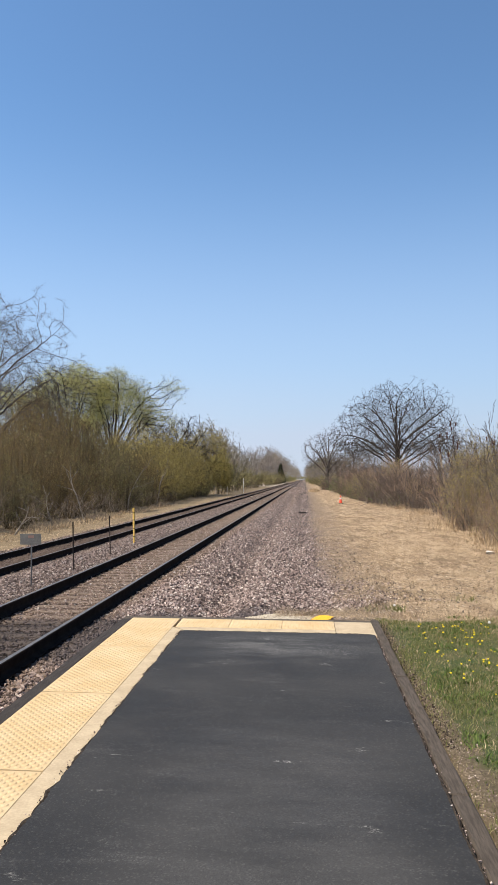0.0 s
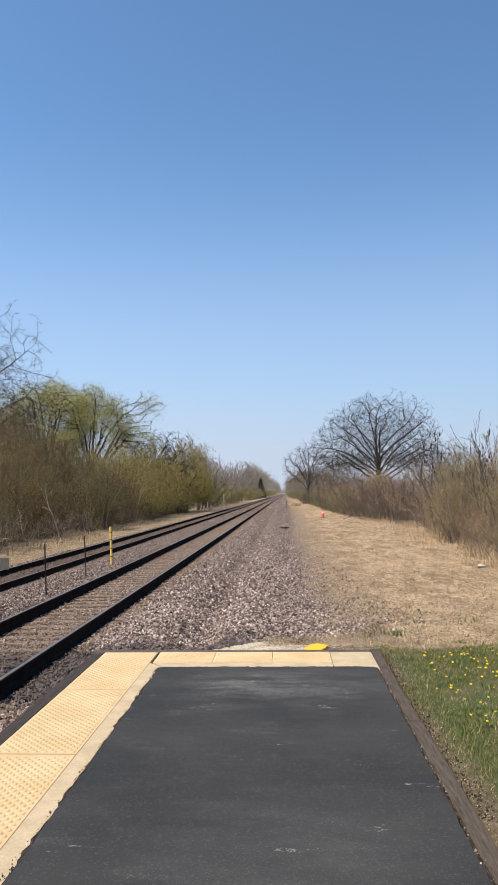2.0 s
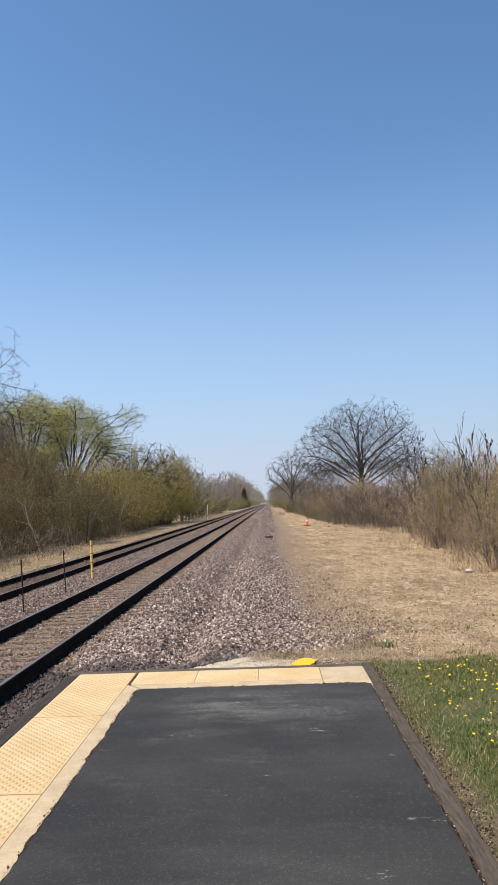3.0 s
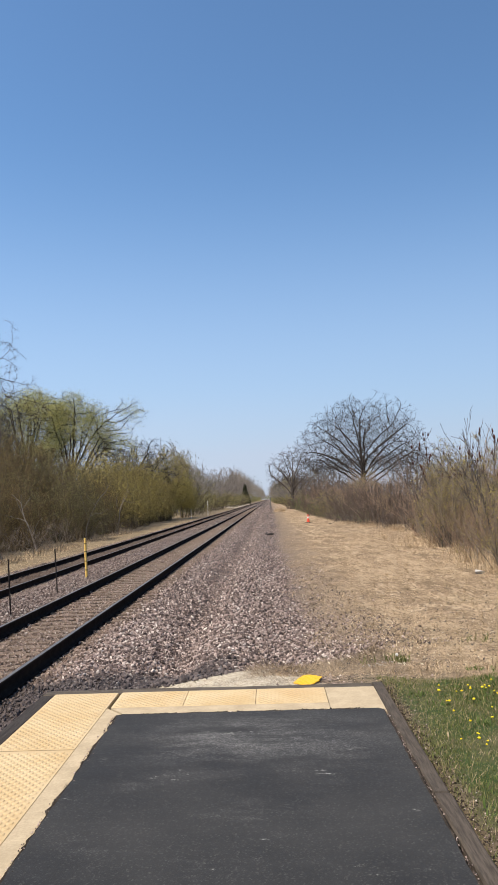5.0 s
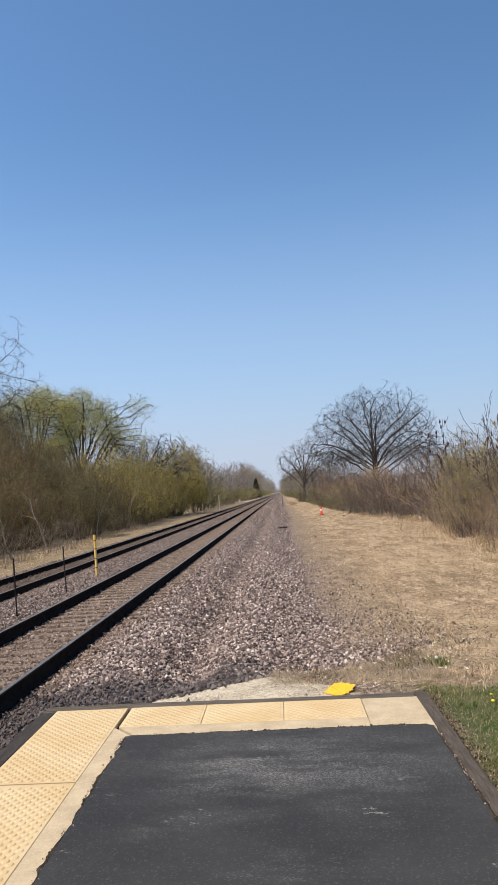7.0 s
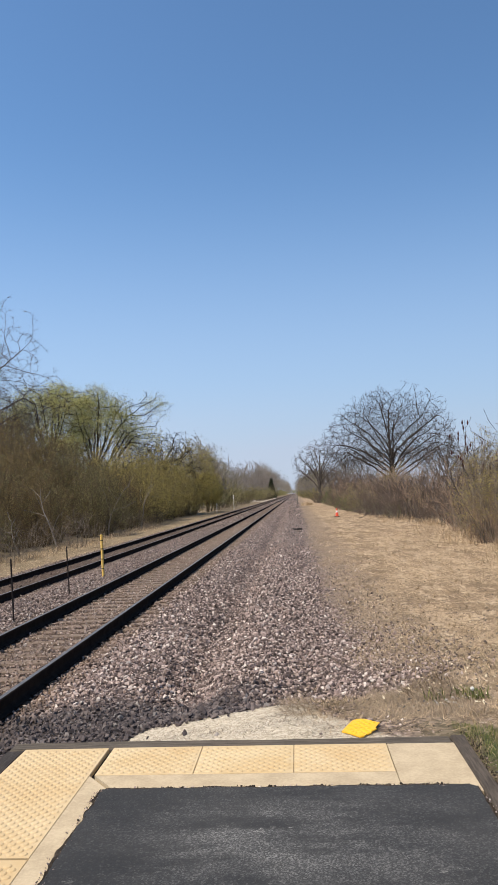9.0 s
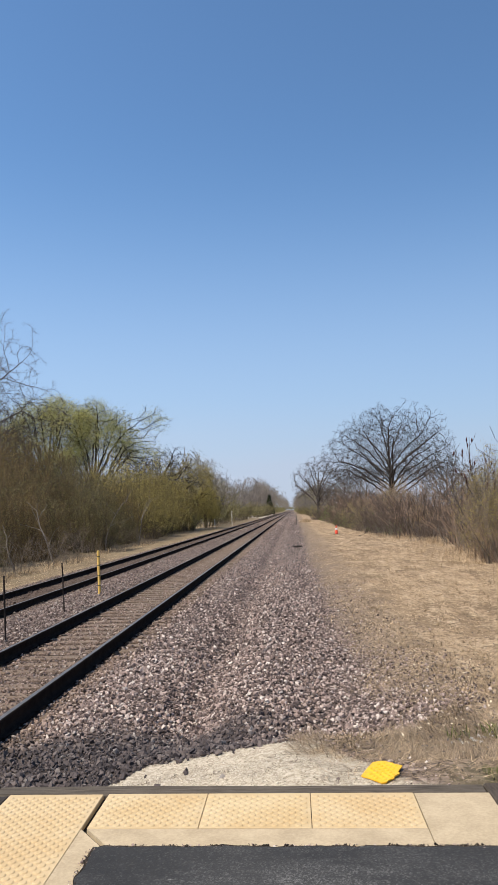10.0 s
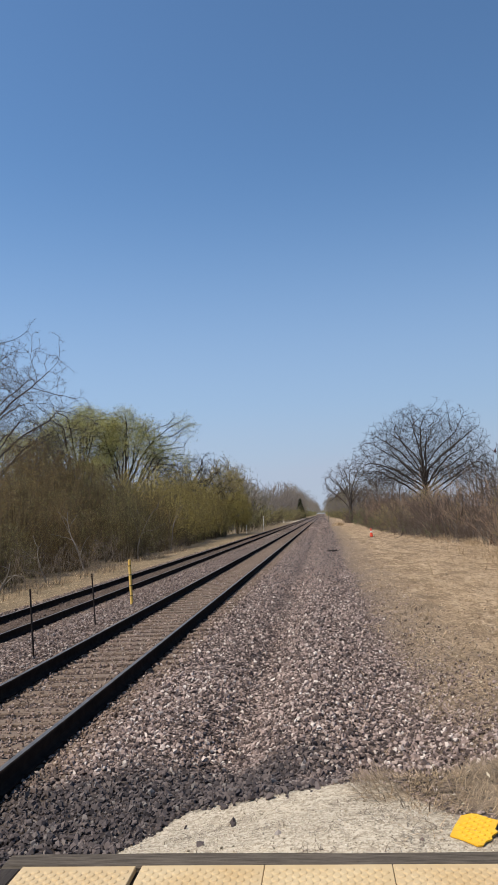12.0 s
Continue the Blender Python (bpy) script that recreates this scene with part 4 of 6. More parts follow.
def airy_tree(name, at, seed, goals, bones, step, kill, tip, bark, label, group="", twig=(2, 0.5, 0.010), leaves=None, lift=0.0, wander=0.12, droop=0.0, reach=2.6):
    """A tree grown towards its crown's goals: trunk, crown with fine twigs, and foliage where it has some."""
    trunk, limbs = colonize(seed, goals, bones, step, kill, tip, wander, lift, reach)
    r = np.random.RandomState(seed + 1)
    fine = limbs[limbs[:, 7] < tip * 2.6]
    many, long, thin = twig
    p = np.repeat(fine[:, 3:6], many, axis=0)
    d = np.repeat(fine[:, 3:6] - fine[:, :3], many, axis=0)
    d = d / (np.linalg.norm(d, axis=1)[:, None] + 1e-9) + r.normal(0, 0.55, d.shape) + (0, 0, 0.10 - droop)
    ob = empty(name, at)
    tagged(ob, label, "tree", group)
    part("trunk", mesh_of("trunk", *triangles(wood_pieces(trunk)), bark, True), ob)
    part("crown", mesh_of("crown", *triangles(wood_pieces(limbs) + [spurs(p, d, long * r.uniform(0.5, 1.4, len(p)), thin)]), bark, True), ob)
    if leaves is not None:
        points, size, material = leaves
        part("foliage", leafy(points, size, material, seed + 2), ob)
    return ob


# the oak and the bare trees on the field's side
airy_tree("oak_tree", (15.0, 97, -0.45), 21, shell(21, 9000, 9.3, 7.4, 8.3, 3.2, -0.75, 0.12, 0.08), scaffold(21, stem_line(21, 12.6, (-0.3, 0.2), 24, 0.05), ends_on(21, 26, 9.1, 7.9, 7.6, 2.2, -0.4, 0.74), 2.6, 0.0, 0.022, rise=0.53, crown=0.64), 0.36, 0.34, 0.0100, M["dark_bark"], "large bare spreading oak with dark limbs above brush", twig=(4, 0.42, 0.006), wander=0.10, lift=0.10)
airy_tree("bare_tree", (6.6, 141, -0.45), 4, shell(4, 3000, 5.2, 6.6, 5.4, 3.8, -0.7, 0.1, 0.10), scaffold(4, stem_line(4, 7.0, (0.2, 0), 8), ends_on(4, 16, 4.9, 6.6, 5.4, 3.0, -0.3, 0.8), 1.8, 0.0, rise=0.58, crown=0.75), 0.40, 0.5, 0.016, M["bark"], "smaller bare grey tree with upswept branches", twig=(2, 0.5, 0.014), lift=0.10)
for x, y, h, rx, seed in ((11.0, 128, 8.2, 3.6, 8), (13.6, 118, 8.0, 3.4, 9), (25, 112, 10.5, 4.5, 10), (22.5, 84, 7.5, 3.2, 13), (20.6, 70, 6.4, 2.8, 14), (14.4, 62, 5.6, 2.4, 15), (9.0, 150, 8.0, 3.4, 16)):
    airy_tree("bare_tree", (x, y, -0.45), seed, shell(seed, 700, rx, h * 0.58, h * 0.42, h * 0.36, -0.7, 0.1, 0.2), scaffold(seed, stem_line(seed, h * 0.6, (0.3, 0), 6), ends_on(seed, 9, rx, h * 0.58, h * 0.42, h * 0.3, -0.3, 0.75), h * 0.2, 0.0), 0.36, 0.42, 0.013, M["bark"], "small thin bare tree rising from the thicket", twig=(2, 0.45, 0.011), lift=0.12)

# tall trees behind the hedge
goals = shell(31, 6200, 7.3, 10.4, 7.2, 6.0, -0.7, 0.1, 0.22)
goals = goals[np.sin(1.3 * goals[:, 0] + 0.8 * goals[:, 2]) + np.sin(1.1 * goals[:, 1] - 1.4 * goals[:, 2]) > -0.75]
airy_tree("bare_tree", (-24.4, 52, -0.8), 31, goals, scaffold(31, stem_line(31, 12.0, (0.3, 0), 14), ends_on(31, 20, 7.0, 10.6, 7.0, 5.0, -0.4, 0.82), 4.0, 0.06, 0.02, rise=0.55), 0.30, 0.30, 0.0075, M["bark"], "tall bare pale grey tree behind the hedge", twig=(6, 0.38, 0.005), wander=0.13, droop=0.15, leaves=(np.repeat(goals, 2, axis=0) + np.random.RandomState(3).normal(0, 0.14, (2 * len(goals), 3)), 0.026, M["haze_grey_twig"]))


def lobes(seed, hearts, each, wide, tall, depth, under=0.0):
    """Leaf places in billows round the hearts (x, z), repeated at other depths, thicker on the upper side."""
    r = np.random.RandomState(seed)
    out = []
    for hx, hz in hearts:
        for k in range(3):
            mid = np.array([hx + r.normal(0, 0.5 + 0.6 * k), r.uniform(-depth, depth), hz - 0.9 * k * r.random()])
            v = r.normal(0, 1, (each, 3))
            v /= np.linalg.norm(v, axis=1)[:, None]
            v[:, 2] = np.where(v[:, 2] < -0.1, -v[:, 2] * r.uniform(0.2, 1, each), v[:, 2])
            q = r.uniform(0.25, 1.05, each) ** 0.6
            lump = 1 + 0.25 * np.sin(4 * v[:, 0] + 5 * v[:, 1] + hx) * np.cos(4 * v[:, 2] + hz)
            p = mid + v * (q * lump)[:, None] * np.array([wide, wide, tall]) * r.uniform(0.7, 1.15)
            p[:, 2] -= np.abs(r.normal(0, 0.35, each)) + under * r.uniform(0, 1, each) ** 3
            out.append(p)
    return np.concatenate(out)


WILLOWS = (
    ((-24.2, 93), ((1.0, 16.6), (-1.6, 15.2), (2.2, 15.4), (3.2, 13.6), (4.4, 12.0), (-2.6, 13.2), (1.6, 14.4), (-0.4, 12.2), (3.6, 11.4), (-3.4, 10.6)), 7.5, 41, "big willow with dark leaning limbs and fresh yellow-green leaves"),
    ((-31.0, 94), ((0.4, 17.2), (2.6, 16.2), (-1.8, 16.8), (1.6, 13.6), (-2.6, 13.2), (4.0, 14.8), (-4.4, 15.2), (3.4, 12.0), (0.2, 11.0), (4.8, 10.2)), 8.0, 42, "willow covered in fresh yellow-green leaves"),
    ((-38.0, 95), ((2.6, 15.8), (1.0, 14.4), (-0.8, 13.4), (-3.0, 15.0), (-4.5, 13.0)), 7.0, 43, "willow covered in fresh yellow-green leaves"),
    ((-34.0, 108), ((0.0, 20.0), (3.0, 18.4), (-3.5, 18.6), (5.0, 16.0)), 9.0, 44, "willow covered in fresh yellow-green leaves"),
)
for (x, y), hearts, fork, seed, label in WILLOWS:
    pts = lobes(seed, hearts, 1700, 2.2, 1.9, 3.6, 2.6)
    pull = pts[::10] * (1, 1, 0.985)
    side = np.random.RandomState(seed)
    ends = [(hx + side.normal(0, 0.8), side.uniform(-3, 3), hz - 0.8 + side.normal(0, 0.5)) for hx, hz in hearts for _ in range(2)]
    bones = scaffold(seed, stem_line(seed, fork, (hearts[0][0] * 0.3, 0.4), 10, 0.16), ends, 2.6, 0.14, 0.02)
    airy_tree("willow_tree", (x, y, -0.8), seed, pull, bones, 0.45, 0.55, 0.017, M["dark_bark"], label, "willow trees", (2, 0.6, 0.011), (pts, 0.066, M["willow_leaf"]), 0.05, 0.16, 0.2)
pts = shell(46, 5600, 3.4, 5.8, 3.6, 3.4, -0.6, 0.3, 0.25)
airy_tree("willow_tree", (-23.5, 62, -0.8), 46, pts[::8], scaffold(46, stem_line(46, 5.0), ends_on(46, 9, 3.4, 5.8, 3.6, 3.0), 1.4), 0.36, 0.42, 0.013, M["bark"], "young willow with thin yellow-green leaves", "willow trees", (2, 0.5, 0.009), (pts, 0.05, M["olive_leaf"]), 0.1)
for x, y, h, rx, seed in ((-15.4, 101, 11.6, 4.6, 51), (-18.6, 106, 12.0, 4.0, 52), (-18.8, 86, 10.0, 4.0, 54)):
    goals = shell(seed, 900, rx, h * 0.66, h * 0.34, h * 0.3, -0.6, 0.1, 0.25)
    bones = scaffold(seed, stem_line(seed, h * 0.6, (-0.8, 0), 9, 0.2), ends_on(seed, 11, rx, h * 0.64, h * 0.34, h * 0.25, -0.4), h * 0.3, 0.05, 0.05)
    airy_tree("bare_tree", (x, y, -0.8), seed, goals, bones, 0.45, 0.5, 0.016, M["dark_bark"], "crooked bare dark tree standing in the hedge", twig=(2, 0.55, 0.012), leaves=(shell(seed, 900, rx * 0.88, h * 0.66, h * 0.29, h * 0.3, 0.0, 0.6, 0.25), 0.05, M["willow_leaf"]), wander=0.22)
# a round-headed olive tree closing the hedge
for x, y, h, rx, seed in ((-12.6, 104, 10.4, 3.5, 55), (-11.8, 112, 6.4, 2.4, 56)):
    pts = shell(seed, 15000, rx, h * 0.52, h * 0.48, h * 0.42, -0.8, 0.5, 0.14)
    airy_tree("round_tree", (x, y, -0.8), seed, pts[::14], scaffold(seed, stem_line(seed, h * 0.5), ends_on(seed, 10, rx, h * 0.52, h * 0.46, h * 0.3), h * 0.15), 0.36, 0.42, 0.014, M["brown_twig"], "round-headed small tree with opening olive leaves", "hedge trees", (2, 0.5, 0.010), (pts, 0.07, M["olive_leaf"]), 0.08)


CANE = [(5, 0.17, 0.02, 4, 0.5, 38, 0.25), (3, 0.22, 0.02, 3, 0.5, 38, 0.25), (2, 0.25, 0.0, 0, 0, 0, 0)]


def bush_parts(seed, height, width, stems, spec, rmin, radius, slant=1.0):
    r = random.Random(seed)
    segs, tips = [], []
    for _ in range(stems):
        a, q = r.uniform(0, 6.283), math.sqrt(r.random())
        tilt = (0.15 + 0.5 * q) * r.uniform(0.2, 1.3) * slant
        h = height * r.uniform(0.55, 1.05)
        grow(r, (width * q * math.cos(a), width * q * math.sin(a), -0.1), (tilt * math.cos(a), tilt * math.sin(a), 1), h, radius * r.uniform(0.6, 1.2), 0, spec, segs, tips)
    s = np.array(segs)
    s[:, 6:] = np.maximum(s[:, 6:], rmin)
    return s, tips


def cane_bush(seed, height, width, stems, spec, rmin, radius, bark, label, group):
    s, tips = bush_parts(seed, height, width, stems, spec, rmin, radius)
    return plant("bush", (0, 0, -50), s, 0, M[bark], label, "bush", group, None, "crown")


def fine_bush(seed, height, width, stems, twigs, spikes, bark, label, group, leaf=None, size=0.03, per=1, upright=0.0, thin=0.005, floor=0.0, bend=0.5):
    """A shrub whose stems fan out to a lumpy dome and carry twigs and fine spikes; upright makes it a stand of canes."""
    r = np.random.RandomState(seed)
    s = np.linspace(floor, 1.0, stems) ** 0.8
    a = np.arange(stems) * 2.39996 + r.normal(0, 0.3, stems)
    c = np.sqrt(np.maximum(0, 1 - s * s))
    lump = 1 + 0.16 * np.sin(2 * a + 3 * s + seed) + 0.10 * np.sin(5 * a + seed) + r.normal(0, 0.06, stems)
    foot = np.stack([0.45 * width * r.uniform(0.2, 1, stems) * np.cos(a), 0.45 * width * r.uniform(0.2, 1, stems) * np.sin(a), np.full(stems, -0.1)], axis=1)
    if upright:
        q = np.sqrt(r.uniform(0, 1, stems))
        foot[:, 0], foot[:, 1] = width * 1.15 * q * np.cos(a), width * 1.15 * q * np.sin(a)
        end = foot + np.stack([width * 0.62 * r.normal(0, 1, stems), width * 0.62 * r.normal(0, 1, stems), height * r.uniform(0.45, 1.05, stems) * (1.05 - 0.35 * q)], axis=1)
    else:
        end = np.stack([width * c * np.cos(a) * lump, width * c * np.sin(a) * lump, height * (0.16 + 0.84 * s) * (0.75 + 0.25 * lump)], axis=1)
    mid = foot * (1 - bend) + end * bend
    mid[:, 2] = foot[:, 2] + (end[:, 2] - foot[:, 2]) * 0.62
    mid += r.normal(0, 0.05 * height, mid.shape) * (0.9 if upright else 1.0)
    rad = 0.006 * height * r.uniform(0.6, 1.2, stems)

    def along(f, i):
        f = f[:, None]
        return foot[i] * (1 - f) ** 2 + mid[i] * 2 * f * (1 - f) + end[i] * f * f

    segs, every = [], np.arange(stems)
    for k in range(4):
        p0, p1 = along(np.full(stems, k / 4), every), along(np.full(stems, (k + 1) / 4), every)
        segs.append(np.concatenate([p0, p1, np.maximum(rad * (1 - 0.2 * k), thin)[:, None], np.maximum(rad * (0.8 - 0.2 * k), thin)[:, None]], axis=1))
    i = np.repeat(every, twigs)
    f = r.uniform(0.25, 1.0, len(i)) ** 0.7
    p = along(f, i)
    d = along(np.minimum(f + 0.1, 1.1), i) - p
    d = d / (np.linalg.norm(d, axis=1)[:, None] + 1e-9) + r.normal(0, 0.62 if upright else 0.65, d.shape) + (0, 0, 0.15 if upright else 0.05)
    d /= np.linalg.norm(d, axis=1)[:, None]
    reach = height * 0.17 * r.uniform(0.5, 1.4, len(i)) * (1.15 - 0.5 * f)
    m = p + d * reach[:, None] * 0.5
    e2 = m + (d + r.normal(0, 0.3, d.shape)) * reach[:, None] * 0.5
    for u, v in ((p, m), (m, e2)):
        segs.append(np.concatenate([u, v, np.full((len(u), 1), thin), np.full((len(u), 1), thin * 0.8)], axis=1))
    g_ = r.uniform(0.1, 1.0, len(i) * spikes)[:, None]
    base = np.repeat(p, spikes, axis=0) * (1 - g_) + np.repeat(e2, spikes, axis=0) * g_
    sd = np.repeat(d, spikes, axis=0) + r.normal(0, 0.7 if upright else 0.8, base.shape) + (0, 0, 0.1 if upright else 0.0)
    long = height * 0.075 * r.uniform(0.5, 1.5, len(base))
    ob = empty("bush", (0, 0, -50))
    tagged(ob, label, "bush", group)
    part("crown", mesh_of("crown", *triangles(wood_pieces(np.concatenate(segs)) + [spurs(base, sd, long, thin * 0.75)]), M[bark], True), ob)
    if leaf:
        sd /= np.linalg.norm(sd, axis=1)[:, None]
        at = np.repeat(base + sd * (long * r.uniform(0.3, 1.0, len(base)))[:, None], per, axis=0)
        part("foliage", leafy(at + r.normal(0, 0.05, at.shape), size, M[leaf], seed), ob)
    return ob


def set_out(kind, places, seed):
    """Puts a bush at each (x, y, size), the first one itself."""
    r = random.Random(seed)
    for i, (x, y, s) in enumerate(places):
        m = Matrix.Translation((x, y, float(land(x, y)) - 0.05)) @ Matrix.Rotation(r.uniform(0, 6.28), 4, "Z") @ Matrix.Diagonal((s * r.uniform(0.9, 1.15), s * r.uniform(0.9, 1.15), s * r.uniform(0.88, 1.1), 1))
        if i == 0:
            kind.matrix_basis = m
        else:
            c = copy_thing(kind, Matrix())
            c.matrix_basis = m


r = random.Random(77)
brown = [fine_bush(60 + i, 5.2, 2.3, 46, 9, 6, "hedge_twig", "dense brown leafless shrub in the trackside hedge", "hedge shrubs", "brown_leaf", 0.034, 2, thin=0.006, bend=0.32) for i in range(3)]
drab = [fine_bush(63 + i, 5.2, 2.2, 46, 9, 6, "brown_twig", "grey-green shrub breaking into leaf in the hedge", "hedge shrubs", "drab_leaf", 0.042, 2, thin=0.006, bend=0.32) for i in range(2)]
olive = [fine_bush(66 + i, 5.6, 2.4, 46, 9, 6, "brown_twig", "dense olive shrub with opening yellow buds in the hedge", "hedge shrubs", "olive_leaf", 0.044, 3, thin=0.006, bend=0.32) for i in range(3)]
lists = {id(k): [] for k in brown + drab + olive}
y = 17.0
while y < 106:
    for row in range(3):
        x = -12.5 - 2.5 * row + r.uniform(-0.7, 0.5) - 0.012 * max(0, y - 60)
        pick = r.random()
        if y < 40:
            kinds = brown if pick < 0.8 else drab
        elif y < 62:
            kinds = drab if pick < 0.75 else brown
        else:
            kinds = olive if pick < 0.8 else brown
        s = (r.uniform(0.55, 1.0) if row == 0 else r.uniform(0.85, 1.15)) * (0.92 + 0.10 * row) * (0.97 if y < 34 else 1.10 if y < 60 else 1.24)
        if row < 2 or r.random() < 0.6:
            lists[id(r.choice(kinds))].append((x, y + r.uniform(-1.2, 1.2), s))
    y += 3.1 if y < 60 else 4.4
for x, y, s in ((-17.5, 45, 1.45), (-19.5, 51, 1.6), (-18.5, 56, 1.5), (-22.0, 57, 1.7), (-21.0, 63, 1.6), (-24.5, 64, 1.7), (-26.0, 70, 1.7), (-22.5, 72, 1.5)):
    lists[id(r.choice(brown))].append((x, y, s))
for x, y, s in ((-28.0, 74, 1.8), (-31.0, 80, 2.0), (-34.0, 84, 2.1), (-29.0, 62, 1.6), (-27.0, 84, 1.7)):
    lists[id(r.choice(drab))].append((x, y, s))
for k in brown + drab + olive:
    set_out(k, lists[id(k)], 5)
tan = [cane_bush(70 + i, 2.6, 0.9, 14, CANE, 0.006, 0.014, "cane_bark", "low tangle of pale dead canes at the hedge's foot", "dead canes") for i in range(2)]
set_out(tan[0], [(-10.3 + r.uniform(-0.4, 0.5), 17 + 3.6 * i + r.uniform(-0.8, 0.8), r.uniform(0.5, 0.85)) for i in range(6)], 6)
set_out(tan[1], [(-10.6 + r.uniform(-0.4, 0.5), 40 + 5 * i + r.uniform(-1, 1), r.uniform(0.4, 0.7)) for i in range(6)], 7)

for x, y, h, lean, seed in ((-10.9, 35.0, 3.6, -0.45, 201), (-10.6, 23.0, 1.7, 0.5, 202), (-11.0, 29.5, 2.0, -0.4, 203), (-11.2, 47, 4.2, -0.2, 204), (-11.3, 58, 4.4, 0.25, 205)):
    s, n, t = tree_wood(seed, h, 0.05, [(8, 0.13, 0.0, 5, 0.4, 40, 0.3), (4, 0.2, 0.03, 0, 0, 0, 0)], 0.014, (lean, 0))
    plant("dead_sapling", (x, y, float(land(x, y))), s, n, M["pale_bark"], "pale leaning dead sapling before the hedge", "sapling", "dead saplings", crown="crown")

# the thicket on the field's side
red = [fine_bush(80 + i, 3.6, 1.2, 58, 6, 4, "red_twig", "upright reddish brown leafless shrub beside the straw", "thicket shrubs", "brown_leaf", 0.014, 1, 1.0, 0.0045) for i in range(3)]
gold = [fine_bush(84 + i, 3.5, 1.3, 50, 6, 5, "cane_bark", "shrub with small yellow-green buds beside the straw", "thicket shrubs", "olive_leaf", 0.026, 2, 0.0, 0.0045, 0.05, 0.35) for i in range(2)]
grey = [fine_bush(88 + i, 3.6, 1.4, 44, 6, 4, "thicket_twig", "grey-brown leafless shrub in the thicket", "thicket shrubs", None, 0, 0, 1.0, 0.008) for i in range(3)]
green = [fine_bush(92, 1.6, 1.1, 40, 6, 5, "cane_bark", "low green-leaved shrub at the thicket's foot", "thicket shrubs", "fresh_leaf", 0.035, 1, 0.0, 0.005)]
lists = {id(k): [] for k in red + gold + grey + green}


def border(y):
    """How far out the thicket begins on the field's side."""
    return float(np.interp(y, (8, 12.5, 21, 35, 44, 51, 70, 200), (8.2, 8.3, 8.9, 10.0, 9.3, 8.2, 7.3, 7.6)))


y = 9.0
while y < 150:
    for row in range(3):
        x = border(y) + 0.45 + 1.7 * row + r.uniform(-0.4, 0.4)
        if y < 30:
            kinds = gold if r.random() < 0.25 else red
        else:
            kinds = grey if r.random() < (0.82 if y < 60 else 0.6) else (red if r.random() < 0.35 else gold)
        s = r.uniform(0.5, 1.2) * (0.66 + 0.2 * row) * (1.0 if kinds is not grey else 0.95)
        lists[id(r.choice(kinds))].append((x, y + r.uniform(-0.7, 0.7), s * (1.12 if y < 30 else 0.95 if y < 60 else 1.06)))
    y += 1.7 if y < 30 else 2.6 if y < 70 else 5
for q in range(26):
    y = 32 + 3.1 * q + r.uniform(-1.4, 1.4)
    lists[id(r.choice(grey + red))].append((border(y) + r.uniform(1.2, 4.2), y, r.uniform(1.05, 1.5)))
for x, y, s in ((6.2, 138, 0.7), (7.2, 136, 0.9), (5.9, 144, 0.75), (8.0, 139, 1.0), (6.9, 146, 0.9)):
    lists[id(r.choice(grey + gold))].append((x, y, s))
for x, y, s in ((9.5, 25.0, 1.1), (9.2, 22.8, 0.95), (9.9, 27.5, 1.05), (10.6, 24.0, 1.25)):
    lists[id(gold[0])].append((x, y, s))
for x, y, s in ((8.6, 58, 1.0), (8.0, 66, 0.9), (7.6, 74, 1.0), (7.9, 88, 1.3), (7.3, 80, 1.1), (7.2, 96, 1.3), (7.4, 104, 1.5), (7.0, 113, 1.4), (9.2, 50, 0.8)):
    lists[id(green[0])].append((x, y, s))
for k in red + gold + grey + green:
    set_out(k, lists[id(k)], 8)

dead = cane_bush(75, 2.0, 0.6, 11, [(5, 0.13, 0.0, 3, 0.4, 34, 0.35), (3, 0.2, 0.02, 0, 0, 0, 0)], 0.006, 0.014, "pale_bark", "pale dead canes standing before the thicket", "dead canes")
set_out(dead, [(border(q) - 0.1 + r.uniform(-0.4, 0.3), q, r.uniform(0.35, 0.8)) for q in [11 + 2.3 * i + r.uniform(-0.8, 0.8) for i in range(24)]], 9)

# tall bare shoots and sumac over the thicket
for x, y, h, seed in ((9.4, 17.9, 4.0, 91), (9.8, 18.5, 4.2, 92), (9.6, 17.3, 3.85, 93)):
    s, tips = bush_parts(seed, h, 0.4, 4, [(8, 0.045, 0.03, 5, 0.45, 26, 0.3), (4, 0.12, 0.08, 3, 0.4, 30, 0.3), (2, 0.2, 0.05, 0, 0, 0, 0)], 0.007, 0.022, 0.62)
    plant("sapling", (x, y, -0.45), s, 0, M["bark"], "slender bare grey sapling standing above the thicket", "sapling", crown="crown")

SUMAC = [(5, 0.07, 0.05, 4, 0.5, 34, 0.5), (4, 0.1, 0.12, 2, 0.5, 32, 0.45), (3, 0.1, 0.15, 0, 0, 0, 0)]
for k, (x, y, h) in enumerate(((9.7, 24.5, 3.8), (10.1, 26.2, 4.0), (10.8, 23.6, 3.9), (9.6, 28.0, 3.7), (11.1, 27.5, 4.1))):
    s, tips = bush_parts(100 + k, h, 0.6, 4, SUMAC, 0.009, 0.024)
    ob = plant("sumac", (x, y, -0.45), s, 0, M["bark"], "leafless sumac with dark upright seed heads", "shrub", "sumacs", crown="crown")
    shape = from_bm("seed_head", lathe([(0.010, 0), (0.034, 0.04), (0.029, 0.11), (0.006, 0.18)], 7), M["sumac_cone"], True)
    ends = [t for t in tips[::2] if t[0].z > h * 0.70]
    for p, d in ends[:22]:
        part("seed_head", shape, ob, "", Matrix.Translation(p) @ Matrix.Rotation(random.Random(int(p.x * 1000)).uniform(-0.3, 0.3), 4, "X"))

